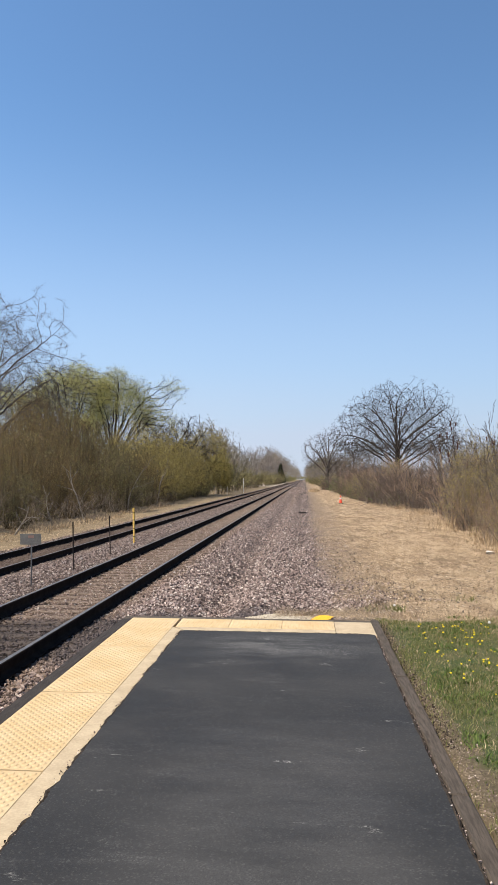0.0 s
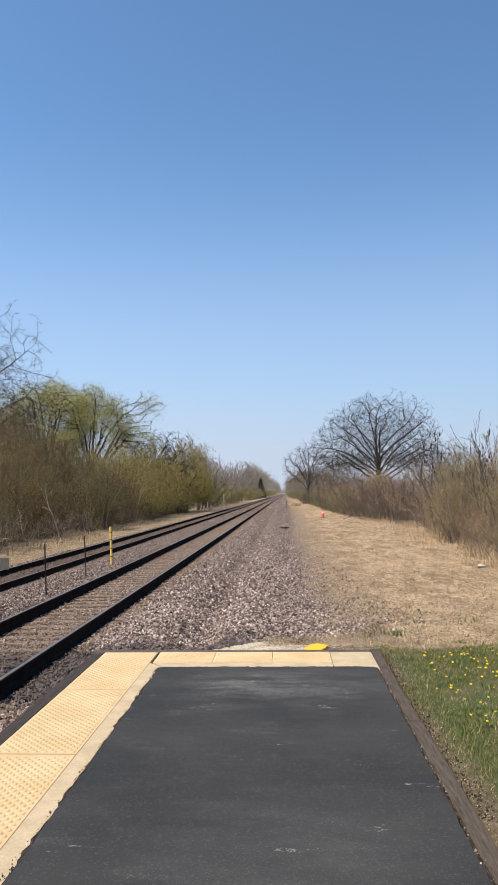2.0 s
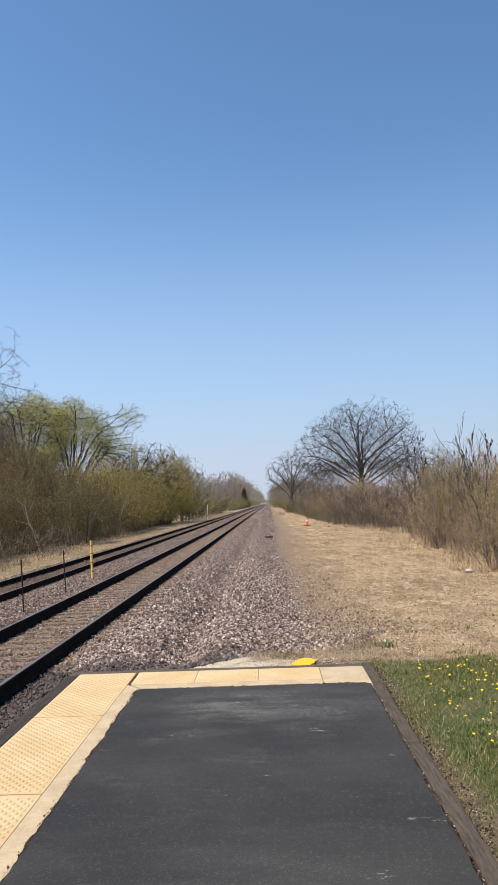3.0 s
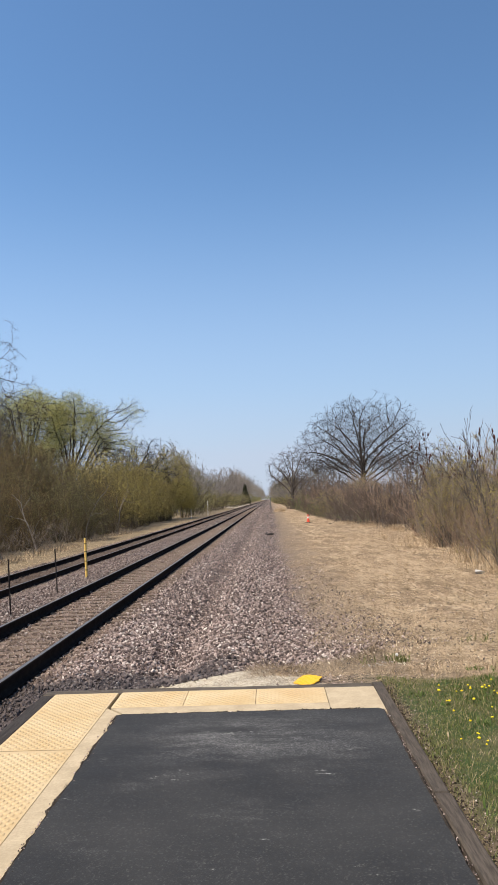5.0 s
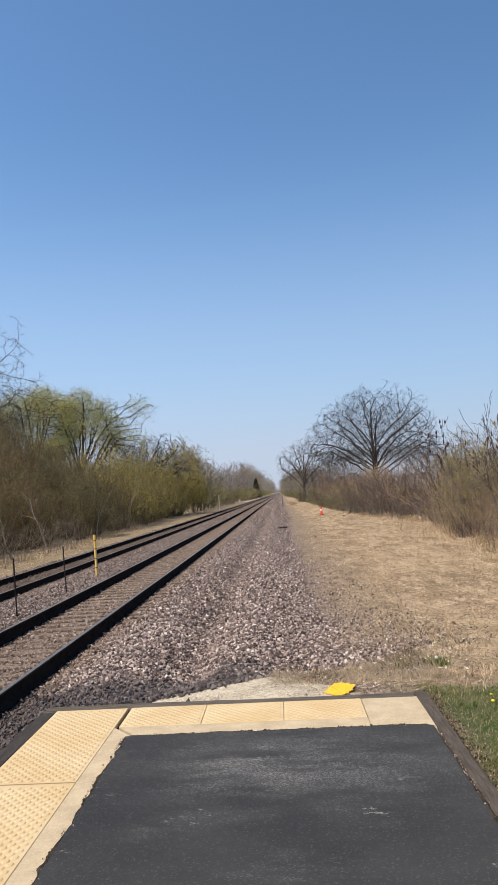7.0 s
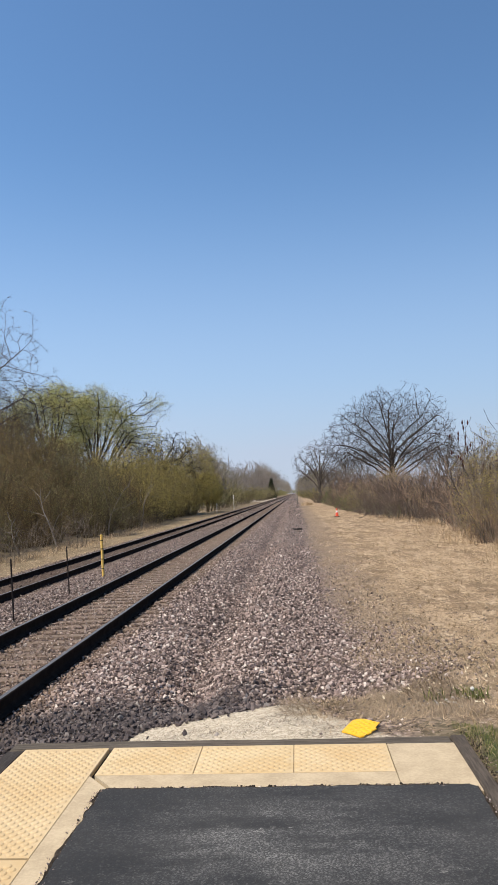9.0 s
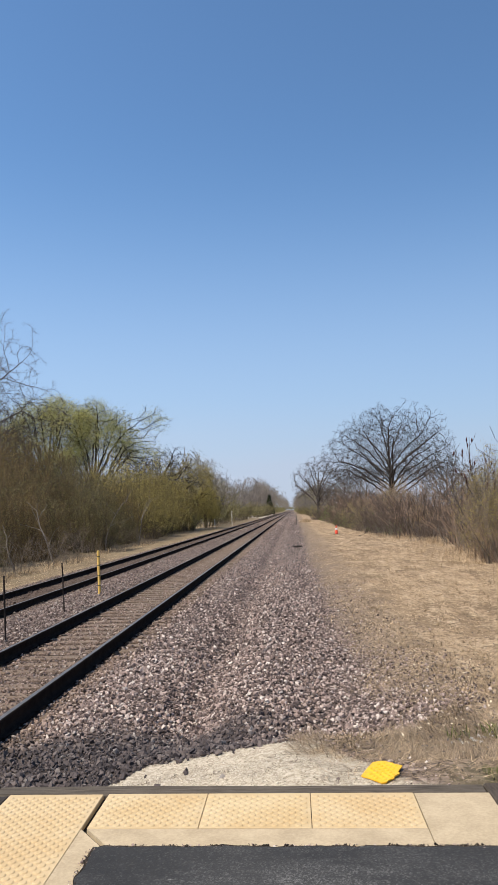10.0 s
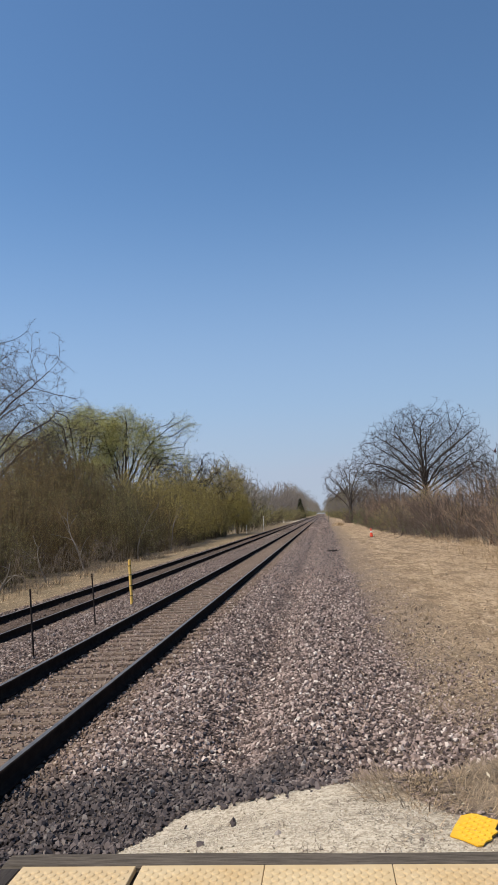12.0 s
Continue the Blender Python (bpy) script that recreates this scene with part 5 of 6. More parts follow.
# far woods along both sides, as joined clumps
def far_woods(name, places, templates, material, label):
    vs, fs, off = [], [], 0
    for i, (x, y, s) in enumerate(places):
        v, f = templates[i % len(templates)]
        c, q = math.cos(i * 1.7), math.sin(i * 1.7)
        vs.append(np.stack([v[:, 0] * c - v[:, 1] * q, v[:, 0] * q + v[:, 1] * c, v[:, 2]], axis=1) * s + (x, y, -0.7))
        fs.append(f + off)
        off += len(v)
    tagged(new(name, mesh_of(name, np.concatenate(vs), np.concatenate(fs), material)), label, "woods", kind="stuff")


def far_tree(seed, height, spec, rmin):
    s, n, tips = tree_wood(seed, height, 0.2, spec, rmin)
    return tubes(s, 3), tips


def far_leaf(tips, size, per, spread, seed):
    me = leaf_mesh("far_leaf", tips, size, per, spread, M["drab_leaf"], seed)
    v = np.empty(len(me.vertices) * 3)
    me.vertices.foreach_get("co", v)
    bpy.data.meshes.remove(me)
    v = v.reshape(-1, 3)
    return v, np.arange(len(v)).reshape(-1, 3)


LIGHT = [(4, 0.06, 0.04, 9, 0.65, 45, 0.12), (3, 0.14, 0.05, 6, 0.5, 40, 0.2), (2, 0.2, 0.03, 0, 0, 0, 0)]
made = [far_tree(120 + i, 7.5, LIGHT, 0.035) for i in range(4)]
lowbrush = []
for i in range(3):
    s, t = bush_parts(140 + i, 4.0, 1.7, 10, [(3, 0.12, 0.02, 5, 0.45, 34, 0.2), (2, 0.2, 0.02, 0, 0, 0, 0)], 0.03, 0.04)
    lowbrush.append((tubes(s, 3), far_leaf(t, 0.16, 4, 0.35, 150 + i)))
woods = [m[0] for m in made]
olive_l = [far_leaf(m[1], 0.10, 6, 0.28, 130 + i) for i, m in enumerate(made)]
left_far = [(-13.5 + 2.5 * float(ease(y, 200, 400)) - 1.2 * k - r.uniform(0, 3) - (0 if y < 500 else 4), y + r.uniform(-4, 4), r.uniform(0.8, 1.1) * (1 + 0.12 * k) * (1 + 0.4 * float(ease(y, 240, 420)))) for y in range(122, 620, 9) for k in (0, 3)]
right_far = [(7.4 - 2.0 * float(ease(y, 180, 320)) + 2.5 * k + r.uniform(0, 3), y + r.uniform(-4, 4), r.uniform(0.55, 0.85) * (1 + 0.12 * k) * (1 + 0.0012 * (y - 120))) for y in range(150, 700, 11) for k in (0, 2)]
back_far = [(14 + r.uniform(0, 60), r.uniform(110, 330), r.uniform(0.5, 0.9)) for _ in range(36)] + [(-20 - r.uniform(0, 40), r.uniform(60, 300), r.uniform(0.8, 1.2)) for _ in range(44)]
end_far = [(-11.0 - 0.001 * y - r.uniform(0, 6), y + r.uniform(-8, 8), r.uniform(1.6, 2.2)) for y in range(600, 2300, 26)] + [(5.5 + 0.001 * y + r.uniform(0, 6), y + r.uniform(-8, 8), r.uniform(1.2, 1.8)) for y in range(680, 2300, 26)] + [(-60 + 3.4 * i + r.uniform(-1, 1), 2400 + r.uniform(-40, 40), r.uniform(1.5, 2.1)) for i in range(36)] + [(r.uniform(-70, -9), r.uniform(800, 1300), r.uniform(1.3, 1.9)) for _ in range(40)] + [(r.uniform(9, 70), r.uniform(800, 1300), r.uniform(1.1, 1.6)) for _ in range(40)]
low_far = [(-11.4 - r.uniform(0, 2.5) + 1.4 * float(ease(y, 180, 320)), y + r.uniform(-2, 2), r.uniform(0.8, 1.25)) for y in range(113, 900, 5)] + [(7.2 - 2.2 * float(ease(y, 180, 320)) + r.uniform(0, 2.5), y + r.uniform(-2, 2), r.uniform(0.6, 0.95)) for y in range(150, 900, 6)]
far_woods("far_brush", [p for p in low_far if p[1] < 420], [m[0] for m in lowbrush], M["brown_twig"], "distant brown brush at the foot of the woods")
far_woods("far_brush_foliage", [p for i, p in enumerate(low_far) if i % 3 < 2] + [(-36 + 2.4 * i + r.uniform(-1, 1), 2330 + r.uniform(-30, 30), r.uniform(2.2, 3.2)) for i in range(32)], [m[1] for m in lowbrush], M["drab_leaf"], "distant olive buds on the far brush")
far_woods("far_woods", [p for p in left_far + right_far if p[1] < 480] + back_far, woods, M["grey_bark"], "distant grey-brown leafless woods along the line")
far_woods("far_foliage", [(x, y, s * 0.95) for i, (x, y, s) in enumerate(left_far + back_far[36:]) if i % 5 < 3 and y < 220] + right_far[::3], olive_l, M["drab_leaf"], "distant olive spring foliage along the line")

# no haze lies in the air; the far crowns carry it in their colour
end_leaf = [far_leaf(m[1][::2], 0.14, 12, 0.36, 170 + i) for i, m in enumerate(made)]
far_woods("far_treetops", [p for p in left_far + right_far if p[1] > 400] + end_far, end_leaf, M["haze_grey_twig"], "distant grey-brown crowns of the woods where the line vanishes")

# a dark conifer beside the far bend
rr = random.Random(9)
cs, ct = [(0, 0, 0, 0, 0, 12.5, 0.2, 0.03)], []
for i in range(90):
    z = 1.2 + 11 * (i / 90)
    a, L = i * 2.4, 3.9 * (1 - (z - 1) / 12.0) + 0.1
    cs.append((0, 0, z, L * math.cos(a), L * math.sin(a), z - 0.25 * L, 0.04, 0.02))
    ct += [(Vector((L * f * math.cos(a), L * f * math.sin(a), z - 0.25 * L * f)), None) for f in (0.3, 0.5, 0.7, 0.9, 1.0)]
plant("conifer", (-9.9, 365, -0.7), np.array(cs), 1, M["bark"], "dark pointed conifer far along the line", "tree", "", leaf_mesh("needles", ct, 0.3, 9, 0.25, M["conifer"], 4)).scale = (0.72, 0.72, 0.80)


# ---- grass ----
def blades(name, x, y, z, tall, lean, width, material, seed, label, category, flow=0.0):
    """Bent blades of grass, two quads each."""
    r = np.random.RandomState(seed)
    n = len(x)
    a = r.uniform(0, 6.283, n) if not flow else 2.2 * np.sin(1.9 * x + 0.8 * y) + 2.0 * np.sin(1.1 * y - 2.3 * x) + r.normal(0, flow, n)
    b = a + 1.5708 + r.normal(0, 0.5, n)
    d = np.stack([np.cos(a), np.sin(a), 0 * a], axis=1)
    w = np.stack([np.cos(b), np.sin(b), 0 * b], axis=1) * (width * r.uniform(0.6, 1.3, n))[:, None] / 2
    h = tall * r.uniform(0.5, 1.25, n)
    l = lean * r.uniform(0.3, 1.3, n)
    l = np.minimum(l, 0.985)
    up = np.sqrt(1 - l ** 2)
    p0 = np.stack([x, y, z - 0.01], axis=1)
    p1 = p0 + d * (h * l * 0.4)[:, None] + np.stack([0 * h, 0 * h, h * up * 0.62], axis=1)
    p2 = p0 + d * (h * l)[:, None] + np.stack([0 * h, 0 * h, h * up], axis=1)
    verts = np.stack([p0 - w, p0 + w, p1 - w * 0.8, p1 + w * 0.8, p2 - w * 0.15, p2 + w * 0.15], axis=1).reshape(-1, 3)
    q = np.array([[0, 1, 3, 2], [2, 3, 5, 4]])
    faces = (np.arange(n)[:, None, None] * 6 + q[None]).reshape(-1, 4)
    return tagged(new(name, mesh_of(name, verts, faces, material)), label, category, kind="stuff")


g = np.random.RandomState(19)


def throw(x0, x1, y0, y1, per):
    n = int((x1 - x0) * (y1 - y0) * per)
    return g.uniform(x0, x1, n), g.uniform(y0, y1, n)


def frayed(x, y, at, soft=0.5):
    """Thins a scatter out to the left of a wavering border."""
    wob = 0.35 * np.sin(1.3 * y) + 0.2 * np.sin(3.1 * y + 1)
    return g.uniform(0, 1, len(x)) < ease(x, at - soft + wob * 0.6, at + soft + wob * 0.6)


def tufts(x0, x1, y0, y1, per, blades_each, radius):
    """Blades gathered in tufts, more of them the nearer the tuft's heart."""
    cx, cy = throw(x0, x1, y0, y1, per)
    k = g.uniform(0, 1, len(cx)) < 0.02 + ease(cx - straw_edge(cy), -0.35, 0.6)
    cx, cy = cx[k], cy[k]
    q = np.repeat(g.uniform(0.5, 1.3, len(cx)), blades_each)
    return np.repeat(cx, blades_each) + g.normal(0, radius, len(cx) * blades_each) * q, np.repeat(cy, blades_each) + g.normal(0, radius, len(cx) * blades_each) * q


x, y = [np.concatenate(v) for v in zip(throw(1.7, 5.8, 0.4, 5, 900), throw(2.0, 7.0, 5, 9, 350), throw(2.2, 9.5, 9, 18, 260), throw(2.2, 9.8, 18, 34, 90), throw(-11.0, -7.9, 6, 40, 90))]
k = ((x < -5) | (g.uniform(0, 1, len(x)) < 0.03 + ease(x - straw_edge(y), -0.5, 0.6))) & ((y > 0.75) | (x < 3.0))
x, y = x[k], y[k]
blades("mown_straw", x, y, land(x, y), 0.16, 2.7, np.where(y < 9, 0.0045, np.where(y < 18, 0.009, 0.016)), M["straw"], 1, "flattened mown dry straw grass beside the ballast", "dry grass", 1.7)
x, y = [np.concatenate(v) for v in zip(tufts(1.8, 5.8, 0.8, 5, 34, 34, 0.055), tufts(2.0, 7.0, 5, 9, 22, 26, 0.06), tufts(2.2, 9.5, 9, 18, 13, 18, 0.09), tufts(2.2, 10, 18, 36, 5.5, 12, 0.13), tufts(2.2, 9, 36, 60, 1.2, 9, 0.14))]
k = (y > 0.8) | (x < 3.0)
x, y = x[k], y[k]
blades("straw_tufts", x, y, land(x, y), np.where(y < 18, 0.11, 0.13), 2.1, np.where(y < 5, 0.0058, np.where(y < 9, 0.008, np.where(y < 18, 0.011, np.where(y < 36, 0.016, 0.024)))), M["straw"], 14, "cropped tufts of dry straw grass beside the ballast", "dry grass")
def border_strip(y0, y1, per):
    """A scatter along the thicket's foot."""
    n = int((y1 - y0) * per)
    py = g.uniform(y0, y1, n)
    return np.array([border(q) for q in py]) + g.normal(-0.15, 0.32, n), py


x, y = [np.concatenate(v) for v in zip(throw(3.1, 7.0, 0.35, 1.0, 500), throw(7.3, 10.2, 7, 30, 46), border_strip(10, 24, 420), border_strip(24, 50, 160), throw(7.2, 10.5, 30, 60, 22), throw(-11.0, -9.4, 8, 60, 60))]
k = (y < 3) | (np.sin(1.9 * y + x) + np.sin(0.7 * y - 2 * x) > 0.1)
x, y = x[k], y[k]
blades("standing_straw", x, y, land(x, y), np.where(y < 3, 0.17, 0.38), np.where(y < 3, 1.4, 0.8), np.where(y < 3, 0.0045, 0.010), M["straw"], 2, "standing tufts of dry straw grass", "dry grass")
x, y = g.normal(3.7, 0.4, 500), g.uniform(114, 126, 500)
blades("dry_grass_clump", x, y, land(x, y), 0.55, 0.8, 0.05, M["straw"], 18, "tall clump of pale dry grass far along the verge", "dry grass")
# a long matted tuft beside the pale screenings
x, y = throw(1.7, 3.3, 0.85, 2.7, 3800)
low = 0.95 + 0.12 * np.sin(5 * x) - 0.25 * ease(x, 2.35, 2.9)
k = (y > low + g.normal(0, 0.05, len(x))) & (x > straw_edge(y) - 0.05 + g.normal(0, 0.07, len(x)))
x, y = x[k], y[k]
blades("matted_tuft", x, y, land(x, y), 0.16, 2.0, 0.0042, M["dead_tuft"], 12, "long matted tuft of dry grass beside the screenings", "dry grass", 0.7)
x, y = [np.concatenate(v) for v in zip(tufts(1.9, 4.4, 1.6, 5, 40, 26, 0.05), tufts(1.9, 4.6, 5, 14, 16, 20, 0.07))]
k = (x < straw_edge(y) + 0.4 + 0.9 * g.uniform(0, 1, len(x))) & (y > 1.5)
x, y = x[k], y[k]
blades("fringe_weeds", x, y, land(x, y), 0.085, 1.7, np.where(y < 5, 0.005, 0.008), M["dead_weed"], 17, "brown dead weeds where the straw meets the stone", "dead weeds")
x, y = [np.concatenate(v) for v in zip(throw(2.97, 4.2, -5.4, -2.2, 9000), throw(2.97, 5.2, -2.2, 0.75, 8500))]
patch = np.sin(2.1 * x + 0.7 * y) * np.cos(1.3 * y) + 0.5 * np.sin(5.1 * x - 3.3 * y)
k = (g.uniform(0, 1, len(x)) < 0.38 + 0.62 * ease(patch, -0.7, 0.4)) & (g.uniform(0, 1, len(x)) < 0.26 + ease(x - 0.05 * np.maximum(-1.7 - y, 0) + 0.06 * np.sin(2.7 * y), 2.99, 3.13)) & (y + 0.15 * np.sin(4 * x) < 0.55)
x, y = x[k], y[k]
blades("turf", x, y, land(x, y), 0.034 + 0.016 * ease(patch[k], 0.0, 0.9), 1.0, 0.0044, M["grass"], 3, "short green turf with dead blades beside the platform", "grass")
x, y = [np.concatenate(v) for v in zip(throw(5.2, 7.5, -4.0, 0.5, 600), throw(3.0, 6.5, -12.0, -5.4, 260))]
blades("outer_turf", x, y, land(x, y), 0.06, 0.85, 0.009, M["grass"], 15, "green turf stretching away beside the platform", "grass")
# broad-leaved clumps
cx, cy = [np.concatenate(q) for q in zip(throw(3.2, 5.2, -5.0, 0.35, 9.0), throw(3.1, 5.4, 0.3, 0.95, 7.0), throw(3.12, 3.9, -3.6, -1.2, 10.0))]
x, y = np.repeat(cx, 46) + g.normal(0, 0.045, 46 * len(cx)), np.repeat(cy, 46) + g.normal(0, 0.045, 46 * len(cx))
blades("broad_weeds", x, y, land(x, y), 0.062, 1.1, 0.013, M["fresh_leaf"], 16, "bright broad-leaved weeds in low clumps in the turf", "weeds")
x, y = throw(3.0, 5.0, -6.0, 0.7, 1900)
k = x - 0.05 * np.maximum(-1.7 - y, 0) > 3.02
x, y = x[k], y[k]
blades("dead_turf", x, y, land(x, y), 0.06, 1.7, 0.0036, M["straw"], 5, "dead straw blades lying in the turf", "dry grass")
x, y = [np.concatenate(v) for v in zip(throw(2.94, 3.20, 1.44, 1.60, 1100), throw(3.20, 3.46, 1.40, 1.64, 1700), throw(4.3, 4.7, 2.6, 2.9, 300))]
blades("weeds", x, y, land(x, y), 0.12, 0.8, 0.011, M["grass"], 4, "low green weeds in the dry grass", "weeds")
x, y = [], []
for cx, cy in ((0.75, 0.62), (1.55, 0.72), (1.9, 0.78), (1.40, 0.42), (2.0, 0.52), (0.62, 0.45), (1.15, 1.0), (1.95, 0.36), (2.1, 0.66), (1.0, 1.4), (1.6, 1.35), (0.6, 1.1), (0.75, 1.25), (1.75, 0.95)):
    x.append(g.normal(cx, 0.07, 45)), y.append(g.normal(cy, 0.06, 45))
x, y = np.concatenate(x), np.concatenate(y)
k = y > 0.17
x, y = x[k], y[k]
blades("dead_weeds", x, y, land(x, y) + 0.012, 0.05, 2.6, 0.0045, M["cane_bark"], 6, "matted dead weeds on the pale screenings", "dead weeds")

x, y = throw(-0.05, 2.6, 0.16, 1.9, 1900)
k = y < lime_edge(x) + g.normal(0, 0.05, len(x))
x, y = x[k], y[k]
s = g.uniform(0.0025, 0.007, len(x)) * np.where(g.uniform(0, 1, len(x)) < 0.03, 1.8, 1.0)
tagged(scatter_rocks("screenings", x, y, land(x, y) + 0.3 * s, s, M["screenings"], 8), "pale crushed limestone screenings at the platform's end", "gravel", kind="stuff")

# flecks of dead leaf and chaff over the straw
def flecks(name, x, y, lo, hi, material, seed, label):
    r_ = np.random.RandomState(seed)
    n = len(x)
    a, s = r_.uniform(0, 6.283, n), r_.uniform(lo, hi, n)
    c = np.stack([x, y, land(x, y) + r_.uniform(0.03, 0.07, n)], axis=1)
    u = np.stack([np.cos(a), np.sin(a), r_.normal(0, 0.35, n)], axis=1) * s[:, None]
    w = np.stack([-np.sin(a), np.cos(a), r_.normal(0, 0.35, n)], axis=1) * (s * r_.uniform(0.3, 0.7, n))[:, None]
    verts = np.stack([c - u, c + w, c + u, c - w], axis=1).reshape(-1, 3)
    tagged(new(name, mesh_of(name, verts, np.arange(4 * n).reshape(-1, 4), material)), label, "litter", kind="stuff")


for name, mat, many, seed, label in (("leaf_litter", "bark", 1.0, 51, "dark flecks of dead leaf in the dry grass"), ("chaff", "chaff", 0.35, 52, "pale flecks of broken straw in the dry grass")):
    x, y = [np.concatenate(v) for v in zip(throw(2.3, 5.8, 0.9, 5, 90 * many), throw(2.3, 7.2, 5, 10, 50 * many), throw(2.4, 9.5, 10, 22, 16 * many))]
    k = g.uniform(0, 1, len(x)) < ease(x - straw_edge(y), -0.3, 0.5)
    flecks(name, x[k], y[k], 0.008, 0.022, M[mat], seed, label)

x, y = throw(2.98, 3.45, -6.0, 0.1, 90)
k = g.uniform(0, 1, len(x)) < 1 - ease(x - 0.05 * np.maximum(-1.7 - y, 0), 3.00, 3.16)
x, y = x[k], y[k]
s = g.uniform(0.003, 0.009, len(x))
tagged(scatter_rocks("pebbles", x, y, land(x, y) + 0.3 * s, s, M["stone"], 9), "small stones on the bare strip beside the edge timber", "gravel", kind="stuff")

# dandelions
dand = empty("dandelion", (0, 0, -50))
tagged(dand, "yellow dandelion in flower in the turf", "flower", "dandelions")
part("stem", from_bm("stem", lathe([(0.002, 0), (0.002, 0.07)], 5), M["grass"]), dand)
part("flower", from_bm("flower", lathe([(0.004, 0.065), (0.013, 0.071), (0.016, 0.076), (0.010, 0.082), (0.003, 0.084)], 9), M["dandelion"], True), dand)
rd = random.Random(12)
spots = [(rd.gauss(4.1, 0.5), rd.gauss(-0.35, 0.28)) for _ in range(44)] + [(rd.uniform(3.35, 5.2), rd.uniform(-3.2, 0.1)) for _ in range(44)] + [(rd.uniform(3.25, 4.0), rd.uniform(-2.6, -0.4)) for _ in range(26)]
for i, (px, py) in enumerate([s for s in spots if s[0] > 3.2 and s[1] < 0.45]):
    m = pose(px, py, float(land(px, py)), rd.uniform(-12, 12), rd.uniform(-12, 12), rd.uniform(0, 360))
    if i == 0:
        dand.matrix_basis = m
    else:
        copy_thing(dand, m @ Matrix.Scale(rd.uniform(0.5, 0.85), 4))

# dandelions gone to seed
clock = empty("dandelion_clock", (3.31, 1.40, float(land(3.31, 1.40)) + 0.01))
tagged(clock, "white dandelion seed head on a thin stem among weeds", "flower", "dandelion clocks")
part("stem", from_bm("stem", lathe([(0.002, 0), (0.002, 0.075)], 5), M["grass"]), clock)
bm = bmesh.new()
bmesh.ops.create_icosphere(bm, subdivisions=2, radius=0.017)
for q in bm.verts:
    q.co = q.co * rd.uniform(0.86, 1.1) + Vector((0, 0, 0.085))
part("seed_head", from_bm("seed_head", bm, M["seed_fluff"]), clock, "white round seed fluff")
for px, py in ((4.25, 0.02),):
    copy_thing(clock, pose(px, py, float(land(px, py)), 8, -6, 50))

# pale stones by the corner of the platform
x, y = g.normal(3.08, 0.10, 26), g.normal(1.42, 0.05, 26)
s = g.uniform(0.006, 0.022, 26)
tagged(scatter_rocks("pale_stones", x, y, land(x, y) + 0.4 * s, s, M["rock"], 41), "small pale stones lying in the dry grass", "stones", kind="stuff")

# ---- small things ----
# posts between the tracks
def steel_post(x, y, h, lean, label):
    ob = empty("steel_post", (x, y, float(land(x, y))))
    ob.rotation_euler = (0, radians(lean), 0)
    tagged(ob, label, "post", "steel posts")
    bm = box(-0.016, 0.016, -0.004, 0.004, -0.3, h, 0.001)
    flange = part("flange", from_bm("flange", bm, M["steel_post"]), ob)
    part("web", from_bm("web", box(-0.003, 0.003, -0.034, -0.0045, -0.3, h - 0.01, 0.001), M["steel_post"]), ob)
    for i in range(6):
        part("stud", from_bm("stud", box(-0.009, 0.009, 0.0042, 0.013, 0, 0.014, 0.003), M["steel_post"]), flange, "", pose(0, 0, h * (0.3 + 0.11 * i)))
    return ob


steel_post(-3.60, 9.2, 1.20, -2.0, "thin dark rusted steel post between the tracks")
steel_post(-3.70, 13.1, 1.18, -2.5, "thin dark rusted steel post between the tracks")
sign = empty("sign", (-3.62, 6.36, float(land(-3.62, 6.36))))
sign.rotation_euler = (0, radians(-1.0), radians(-8))
tagged(sign, "weathered grey metal sign with faded writing on a thin post", "sign")
part("post", from_bm("post", lathe([(0.014, -0.3), (0.014, 1.10), (0.010, 1.112)], 10), M["galvanised"], True), sign, "thin galvanised post")
plate = part("plate", from_bm("plate", box(-0.25, 0.23, -0.026, -0.018, 0.88, 1.11, 0.004), M["plate"]), sign, "dull grey weathered plate")
for x0, x1, z0, z1, mat in ((-0.20, 0.17, 0.925, 0.945, "faded_ink"), (-0.17, 0.15, 0.965, 0.990, "faded_ink"), (-0.06, 0.07, 1.02, 1.075, "faded_red")):
    part("writing", from_bm("writing", box(x0, x1, -0.0285, -0.0262, z0, z1), M[mat]), plate, "faded bar of writing")
part("bracket", from_bm("bracket", box(-0.03, 0.03, -0.018, 0.016, 0.97, 1.00, 0.003), M["galvanised"]), sign)

marker = empty("marker_post", (-3.92, 17.2, float(land(-3.92, 17.2))))
marker.rotation_euler = (0, radians(-1.5), 0)
tagged(marker, "yellow round marker post with dark bands between the tracks", "marker post")
shaft = part("shaft", from_bm("shaft", lathe([(0.040, -0.2), (0.040, 1.22), (0.036, 1.24), (0.0, 1.243)], 12), M["marker"], False), marker, "worn yellow plastic shaft")
for z in (0.22, 0.50, 0.80, 1.05):
    part("band", from_bm("band", lathe([(0.0395, z), (0.0415, z + 0.002), (0.0415, z + 0.03), (0.0395, z + 0.032)], 12), M["band"]), shaft, "dark worn band")

